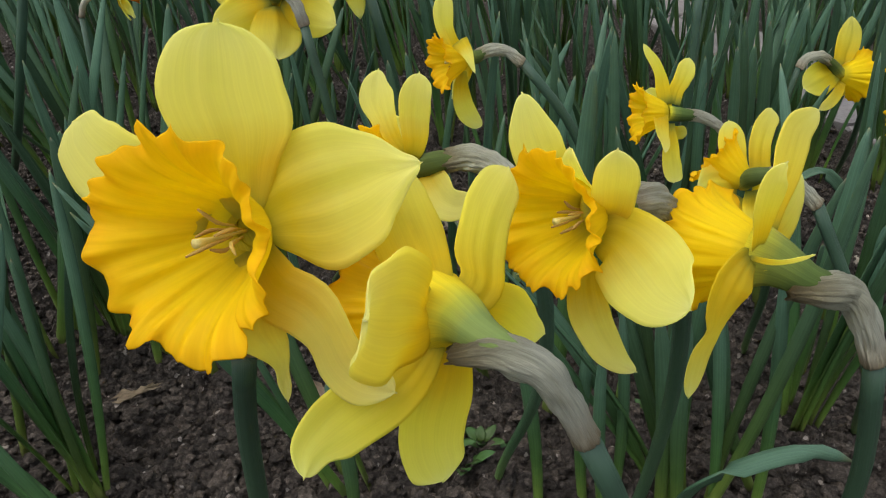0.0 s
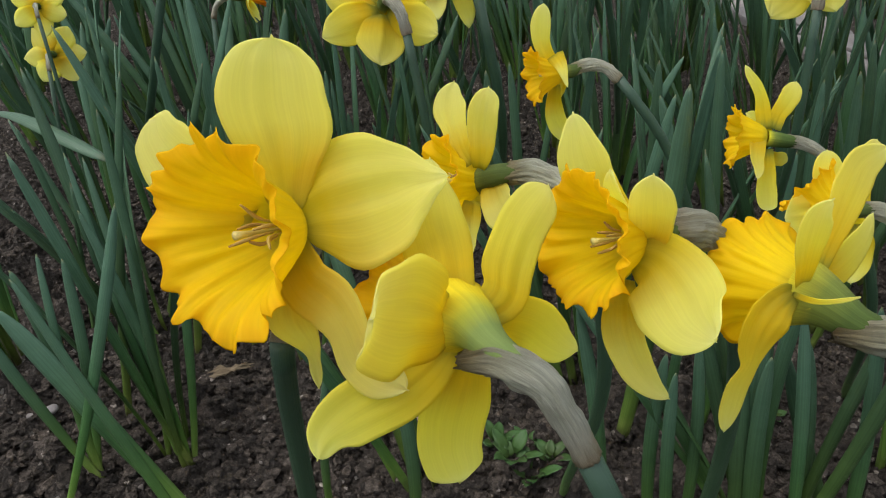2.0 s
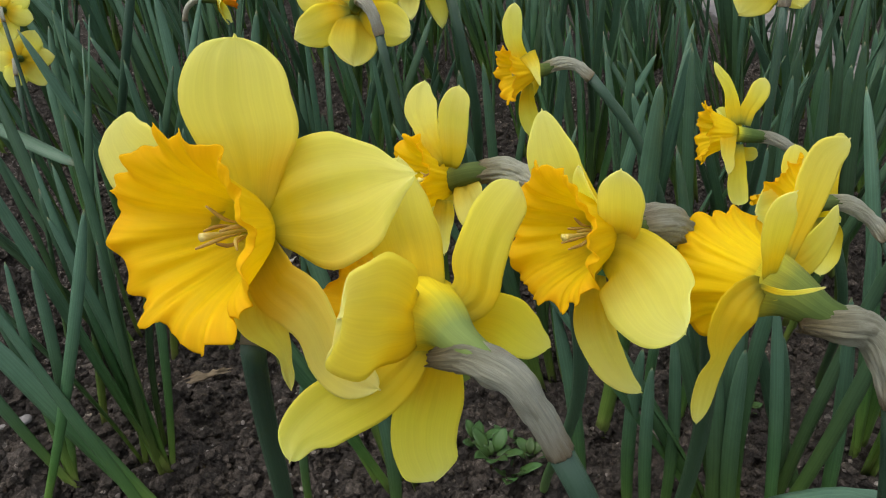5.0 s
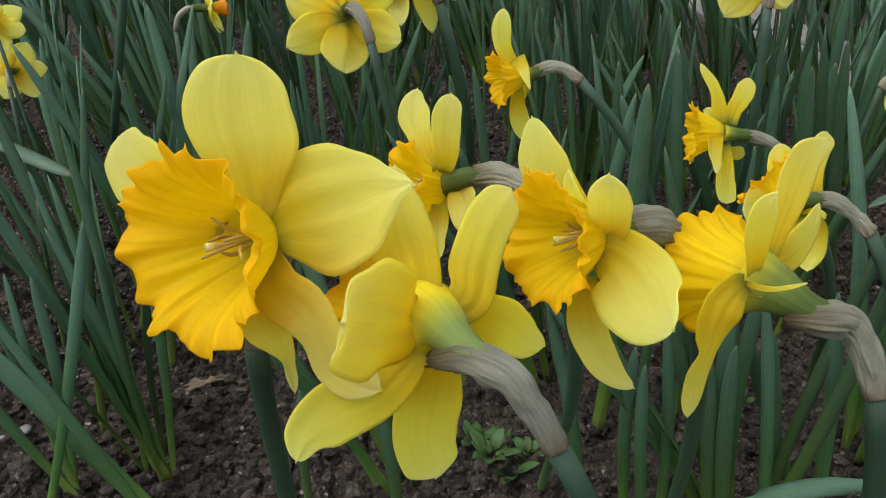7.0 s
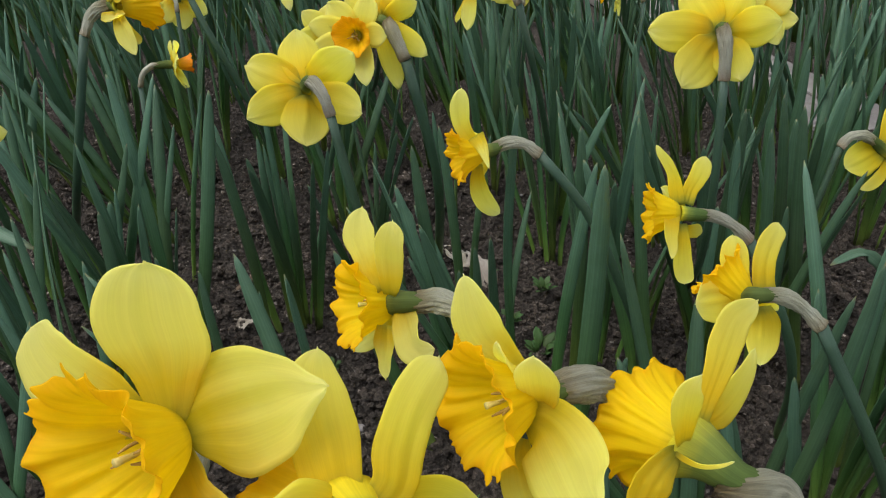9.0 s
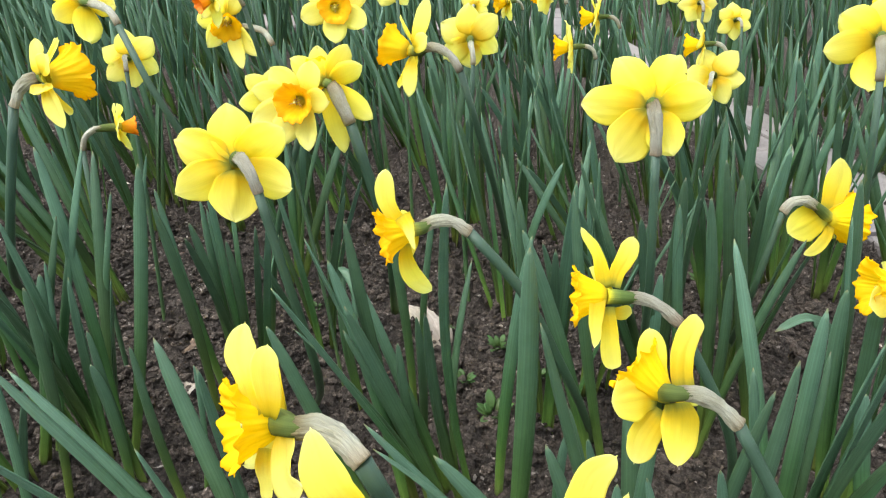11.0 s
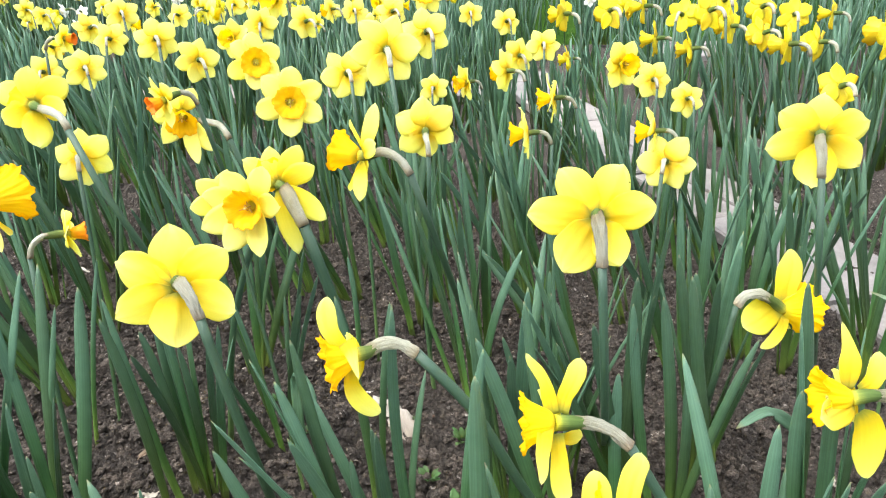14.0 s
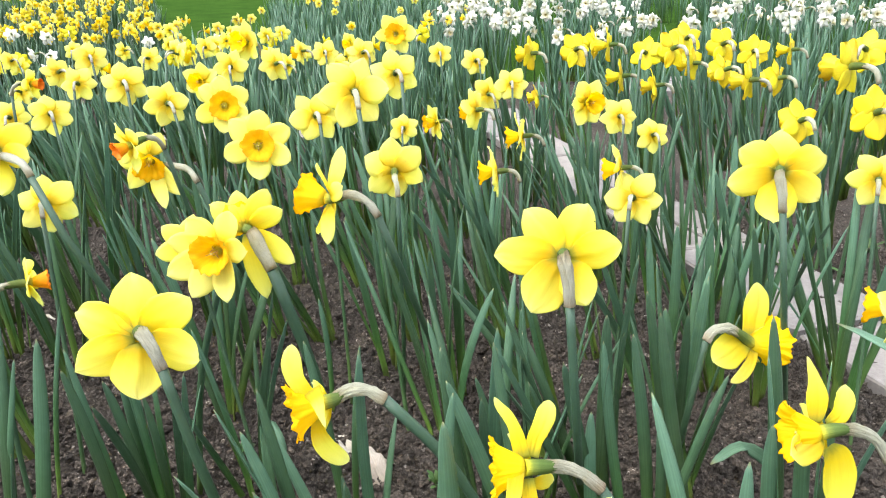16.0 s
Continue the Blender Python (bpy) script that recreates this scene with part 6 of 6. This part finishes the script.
# ---- far beds, past counting ----
def joined(name, meshes_at, label, category):
    """One mesh of many copies: (mesh, matrix) pairs that share one material list."""
    verts, faces, uvs, mats, slots, base = [], [], [], [], [], 0
    for me, m in meshes_at:
        co = np.empty(len(me.vertices) * 3)
        me.vertices.foreach_get("co", co)
        M = np.array(m)
        co = co.reshape(-1, 3) @ M[:3, :3].T + M[:3, 3]
        verts.append(co)
        for mat in me.materials:
            if mat not in mats:
                mats.append(mat)
        uv = np.empty(len(me.loops) * 2)
        me.uv_layers[0].data.foreach_get("uv", uv)
        uvs.append(uv)
        for p in me.polygons:
            faces.append([v + base for v in p.vertices])
            slots.append(mats.index(me.materials[p.material_index]))
        base += len(co)
    me = bpy.data.meshes.new(name)
    me.from_pydata(np.concatenate(verts).tolist(), [], faces)
    layer = me.uv_layers.new(name="UVMap")
    layer.data.foreach_set("uv", np.concatenate(uvs))
    for mat in mats:
        me.materials.append(mat)
    me.polygons.foreach_set("material_index", slots)
    me.polygons.foreach_set("use_smooth", [True] * len(me.polygons))
    return tagged(new(name, me), label, category, kind="stuff")


def far_meshes(kind, seed):
    root = template(kind, seed, 0)
    got = [o.data for o in root.children_recursive]
    for o in list(root.children_recursive) + [root]:
        bpy.data.objects.remove(o)
    return got


FAR_KIND = {"cup": [far_meshes("cup", 60 + k) for k in range(3)], "trumpet": [far_meshes("trumpet", 70)], "white": [far_meshes("white", 80 + k) for k in range(2)]}
FAR_TUFTS = [tuft(200 + k, 7, 0.37, 0.12, False, 5) for k in range(4)]


def far_bed(name, label, left, right, y0, y1, kinds, flowers, tufts, seed, size=1.0):
    """A bed between two lines of sight (x over y) and two distances."""
    r = random.Random(seed)
    heads, green = [], []

    def spot():
        y = r.uniform(y0, y1)
        return r.uniform(left, right) * y, y

    for _ in range(flowers):
        x, y = spot()
        if path_distance(x, y) < 0:
            continue
        kind = r.choice(kinds)
        m = Matrix.Translation((x, y, r.uniform(0.37, 0.47) + float(far_rise(x, y)))) @ pose(0, 0, 0, r.uniform(-12, 12), 0, r.uniform(-80, 80) + (180 if r.random() < 0.3 else 0)) @ Matrix.Scale(size * r.uniform(0.88, 1.08), 4)
        heads += [(me, m) for me in FAR_KIND[kind][r.randrange(len(FAR_KIND[kind]))]]
    for _ in range(tufts):
        x, y = spot()
        if path_distance(x, y) < 0:
            continue
        m = Matrix.Translation((x, y, float(far_rise(x, y)))) @ pose(0, 0, 0, 0, 0, r.uniform(0, 360)) @ Matrix.Scale(r.uniform(0.85, 1.15), 4)
        green += [(me, m) for me in r.choice(FAR_TUFTS)]
    if heads:
        joined(name, heads, label, "flowers")
    joined("far_leaves", green, "mass of blue-green daffodil leaves in a distant bed", "leaves")


far_bed("far_daffodils", "distant drift of yellow daffodils in bloom", -0.85, 0.02, 2.3, 3.6, ["cup", "cup", "trumpet"], 70, 120, 1, 0.85)
far_bed("far_daffodils", "distant bed of small yellow daffodils before the lawn", -0.95, -0.39, 3.7, 8.5, ["cup", "trumpet"], 620, 400, 4, 0.66)
far_bed("far_daffodils", "sparse distant daffodils among leaves", -0.39, -0.24, 3.5, 4.4, ["cup"], 16, 50, 6, 0.7)
far_bed("far_daffodils", "sparse small daffodils among distant leaves", -0.24, 0.04, 3.5, 8.0, ["cup"], 50, 300, 5, 0.6)
far_bed("far_white_daffodils", "distant bed of white daffodils in bloom", 0.0, 0.85, 3.3, 8.5, ["white"], 620, 480, 3, 1.0)


# ---- stone path ----
def flag(points, z, seed):
    """One flat irregular flagstone with worn edges."""
    r = random.Random(seed)
    cx, cy = sum(p[0] for p in points) / len(points), sum(p[1] for p in points) / len(points)
    rings = []
    for scale, h in ((1.0, z - 0.03), (1.0, z - 0.004), (0.965, z)):
        rings.append([(( p[0] - cx) * scale, (p[1] - cy) * scale, h + (r.uniform(-0.0015, 0.0015) if h == z else 0)) for p in points])
    n = len(points)
    verts = [v for ring in rings for v in ring]
    faces = [tuple(2 * n + i for i in range(n))]
    for k in range(2):
        for i in range(n):
            faces.append((k * n + i, k * n + (i + 1) % n, (k + 1) * n + (i + 1) % n, (k + 1) * n + i))
    me = mesh_from("flagstone", verts, faces, STONE, smooth=False)
    return me, (cx, cy, 0)


def lay_path(line, half, seed):
    r = random.Random(seed)
    pave = thing("pavement", (line[0][0], line[0][1], 0), "crazy paving path of pale grey flagstones", "path")
    tagged(pave, kind="structure")
    pts = spline([(x, y, 0) for x, y in line], 90)
    step = 0.34
    cuts, run, nxt = [], 0.0, 0.0
    for a, b in zip(pts, pts[1:]):
        run += (b - a).length
        if run >= nxt:
            t = (b - a).normalized()
            cuts.append((a, V((t.y, -t.x, 0))))
            nxt += step * r.uniform(0.75, 1.3)
    edges = []
    for p, s in cuts:
        mid = r.uniform(-0.3, 0.3) * half
        edges.append((p - s * half * r.uniform(0.9, 1.12), p + s * mid + V((r.uniform(-0.03, 0.03), r.uniform(-0.03, 0.03), 0)), p + s * half * r.uniform(0.9, 1.12)))
    g = 0.006
    for k, (e0, e1) in enumerate(zip(edges, edges[1:])):
        for lo in (0, 1):
            quad = [e0[lo], e0[lo + 1], e1[lo + 1], e1[lo]]
            if lo == 0 and k % 3 == 1:
                quad = [e0[0], e0[2], e1[2], e1[0]]
            elif lo == 1 and k % 3 == 1:
                continue
            c = sum(quad, V((0, 0, 0))) / 4
            ring = []
            for i in range(4):
                a, b = quad[i], quad[(i + 1) % 4]
                for f in (0.06, 0.36, 0.68, 0.94):
                    p = a.lerp(b, f)
                    away = (c - p).normalized()
                    p = p + away * (g + r.uniform(0, 0.006))
                    ring.append((p.x, p.y))
            me, at = flag(ring, 0.014 + r.uniform(-0.003, 0.003), seed * 100 + k)
            o = part("flagstone", me, pave)
            o.location = V(at) - pave.location
    return pave


for k, (line, half) in enumerate(PATHS):
    lay_path(line, half, 40 + k)


# ---- clods and small things on the soil ----
def clods(name, count, lo, hi, area, seed, label, level=1):
    """Loose lumps of soil, half sunk."""
    r = np.random.RandomState(seed)
    bm = bmesh.new()
    bmesh.ops.create_icosphere(bm, subdivisions=level, radius=1.0)
    base = np.array([v.co[:] for v in bm.verts])
    tri = np.array([[v.index for v in f.verts] for f in bm.faces])
    bm.free()
    forms = []
    for k in range(16):
        out = []
        for p in base:
            q = V(p)
            m = 1 + 0.75 * noise.noise(q * 1.1 + V((9 * k, seed, 0))) + 0.5 * noise.noise(q * 2.6 + V((0, 7 * k, seed)))
            out.append(q * max(m, 0.35))
        forms.append(np.array([v[:] for v in out]))
    x0, x1, y0, y1 = area
    verts, faces = [], []
    for k in range(count):
        y = y0 + (y1 - y0) * r.rand() ** 1.4
        x = r.uniform(x0, x1) * (0.5 + 0.5 * (y - y0) / (y1 - y0))
        if path_distance(x, y) < 0.01:
            continue
        s = lo + (hi - lo) * r.rand() ** 3
        ax = np.array([1.0, r.uniform(0.6, 1.0), r.uniform(0.45, 0.8)]) * s
        v = (forms[k % 16] + 0.16 * (r.rand(*base.shape) - 0.5)) * ax
        q = r.uniform(0, 6.28)
        c, sn = np.cos(q), np.sin(q)
        v = v @ np.array([[c, sn, 0], [-sn, c, 0], [0, 0, 1]])
        verts.append(v + [x, y, ground_z(x, y) + 0.15 * s])
        faces.append(tri + len(base) * (len(verts) - 1))
    me = bpy.data.meshes.new(name)
    me.from_pydata(np.concatenate(verts).tolist(), [], np.concatenate(faces).tolist())
    me.polygons.foreach_set("use_smooth", [level > 2] * len(me.polygons))
    me.materials.append(CLOD)
    return tagged(new(name, me), label, "soil", kind="stuff")


clods("soil_crumbs", 15000, 0.0016, 0.0058, (-1.5, 1.5, 0.33, 2.0), 11, "loose dark crumbs of soil")
clods("soil_crumbs", 15000, 0.0040, 0.0088, (-0.95, 0.95, 0.36, 1.35), 14, "loose grey-brown crumbs of drying soil")
clods("soil_clods", 4200, 0.0034, 0.0105, (-1.3, 1.3, 0.33, 1.5), 12, "loose dark clods of crumbly soil", 2)
clods("soil_lumps", 260, 0.008, 0.017, (-1.2, 1.2, 0.36, 1.4), 13, "larger broken lumps of dark soil", 3)


def weed(x, y, size, seed):
    """A small seedling rosette."""
    r = random.Random(seed)
    z = ground_z(x, y)
    root = thing("weed", (x, y, z), "small green weed seedling growing in soil", "weed", "weeds")
    for k in range(r.randint(6, 11)):
        q = k * 2.4 + r.uniform(-0.3, 0.3)
        out = size * r.uniform(0.45, 1.0)
        up = size * r.uniform(0.25, 0.95)
        tip = V((math.cos(q) * out, math.sin(q) * out, up))
        part("leaf", petal_mesh("leaf", tip * 0.25, tip, (0, 0, 1), size * r.uniform(0.32, 0.5), 0.12, 0.2, 0, 6, 5, WEED, foot=0.3, peak=0.5, seed=seed + k), root)
    return root


for k, (x, y, size) in enumerate([(0.0080, 0.4670) + (0.030,), (-0.0100, 0.4920) + (0.026,), (0.0280, 0.4550) + (0.028,), (0.0440, 0.4800) + (0.026,), (0.0180, 0.5050) + (0.022,), (0.2330, 0.5550) + (0.024,), (0.2680, 0.5900) + (0.022,), (0.2510, 0.5730) + (0.02,), (0.2190, 0.5360) + (0.018,), (-0.2120, 0.9880) + (0.016,),
                                  (-0.1420, 0.9290) + (0.014,), (0.0080, 0.9560) + (0.015,), (0.0870, 0.7710) + (0.03,), (0.0450, 0.8280) + (0.02,), (0.1510, 0.8550) + (0.016,), (-0.2080, 0.9870) + (0.016,),
                                  (0.8740, 1.641) + (0.035,), (1.021, 1.634) + (0.04,), (1.103, 1.717) + (0.04,), (0.2260, 0.9810) + (0.016,), (0.4250, 1.147) + (0.018,), (-0.1830, 0.7110) + (0.02,), (0.0900, 0.9000) + (0.022,)]):
    weed(x, y, size, 300 + 20 * k)


def husk(base, tip, width, bow, seed, label, mat=STRAW):
    """A dry, ragged, curled scrap of leaf or bulb skin lying on the soil."""
    o = V((base[0], base[1], ground_z(base[0], base[1]) + 0.005))
    run = V(tip) - V(base)
    if run.z > 0.25 * run.length:
        run.z = 0.25 * run.length
    t = run.normalized()
    s = t.cross(V((0, 0, 1))).normalized()
    n = s.cross(t)
    grid, normals = [], []
    for i in range(15):
        u = i / 14
        row = []
        for j in range(9):
            v = j / 4 - 1
            w = width / 2 * (0.55 + 0.45 * math.sin(math.pi * min(1, 0.15 + u))) * (1 + 0.9 * noise.noise((5 * u + seed, 1.5 * v, seed)) + 0.4 * noise.noise((13 * u + seed, 3 * v, seed)))
            end = run * ((u - 0.5) * 0.7 * noise.noise((3 * v, seed, 2.0)))
            up = w * (0.55 * v * v * noise.noise((2 * u, seed, 4.0)) + 0.8 * noise.noise((3 * u, 2 * v, seed))) + bow * run.length * 2 * u * (1 - u)
            row.append(run * u + end + s * (w * v) + n * up)
        grid.append(row)
        normals.append(n)
    verts, faces, uvs = sheet(grid, 0.0008, normals)
    ob = new("dry_husk", mesh_from("dry_husk", verts, faces, mat, uvs))
    ob.location = o
    return tagged(ob, label, "dry leaf", "dry scraps")


PALE = "pale curled scrap of dry leaf on soil"
husk((0.0060, 0.9050, 0.0000), (-0.0283, 0.9689, 0.0427), 0.030, 0.15, 1, PALE)
husk((-0.0240, 0.9650, 0.0000), (-0.0719, 1.008, 0.0100), 0.030, 0.15, 2, PALE)
husk((-0.3340, 0.7700, -0.0000), (-0.2995, 0.7638, 0.0686), 0.020, 0.1, 3, PALE)
husk((-0.3490, 0.8880, 0.0000), (-0.3550, 0.8311, 0.0337), 0.014, 0.05, 4, "tan dry leaf lying on soil", BARK)
husk((-0.3380, 0.6580, 0.0000), (-0.3026, 0.6447, 0.0350), 0.022, 0.1, 5, PALE)
husk((-0.3433, 0.5391, 0.0060), (-0.3094, 0.5591, 0.0060), 0.017, 0.02, 6, "flat brown wood chip on soil", BARK)
husk((-0.8180, 1.46, 0.0000), (-0.7021, 1.351, 0.0653), 0.010, 0.05, 7, PALE)
husk((0.5740, 0.8320, 0.0000), (0.5848, 0.8506, 0.0142), 0.012, 0.1, 8, PALE)
husk((-0.1640, 0.5960, 0.0000), (-0.0781, 0.4543, 0.1622), 0.018, 0.05, 9, "tan dry leaf lying on soil", BARK)


def pebble(x, y, size, seed):
    r = random.Random(seed)
    bm = bmesh.new()
    bmesh.ops.create_icosphere(bm, subdivisions=2, radius=size)
    for v in bm.verts:
        v.co *= 1 + 0.18 * noise.noise(v.co * (0.9 / size) + V((seed, 0, 0)))
        v.co.z *= 0.6
    me = bpy.data.meshes.new("pebble")
    bm.to_mesh(me)
    bm.free()
    me.polygons.foreach_set("use_smooth", [True] * len(me.polygons))
    me.materials.append(STONE)
    ob = new("pebble", me)
    ob.location = (x, y, ground_z(x, y) + size * 0.25)
    return tagged(ob, "small pale grey pebble lying on soil", "pebble", "pebbles")


for k, (x, y) in enumerate([(0.0480, 1.226), (0.1250, 1.213), (1.12, 1.765), (-0.5050, 0.4390), (-0.2720, 0.7360), (-0.4830, 0.4470), (0.0120, 0.8740), (-0.3190, 1.297), (-0.1240, 0.6110)]):
    pebble(x, y, 0.004 + 0.0015 * (k % 3), 500 + k)
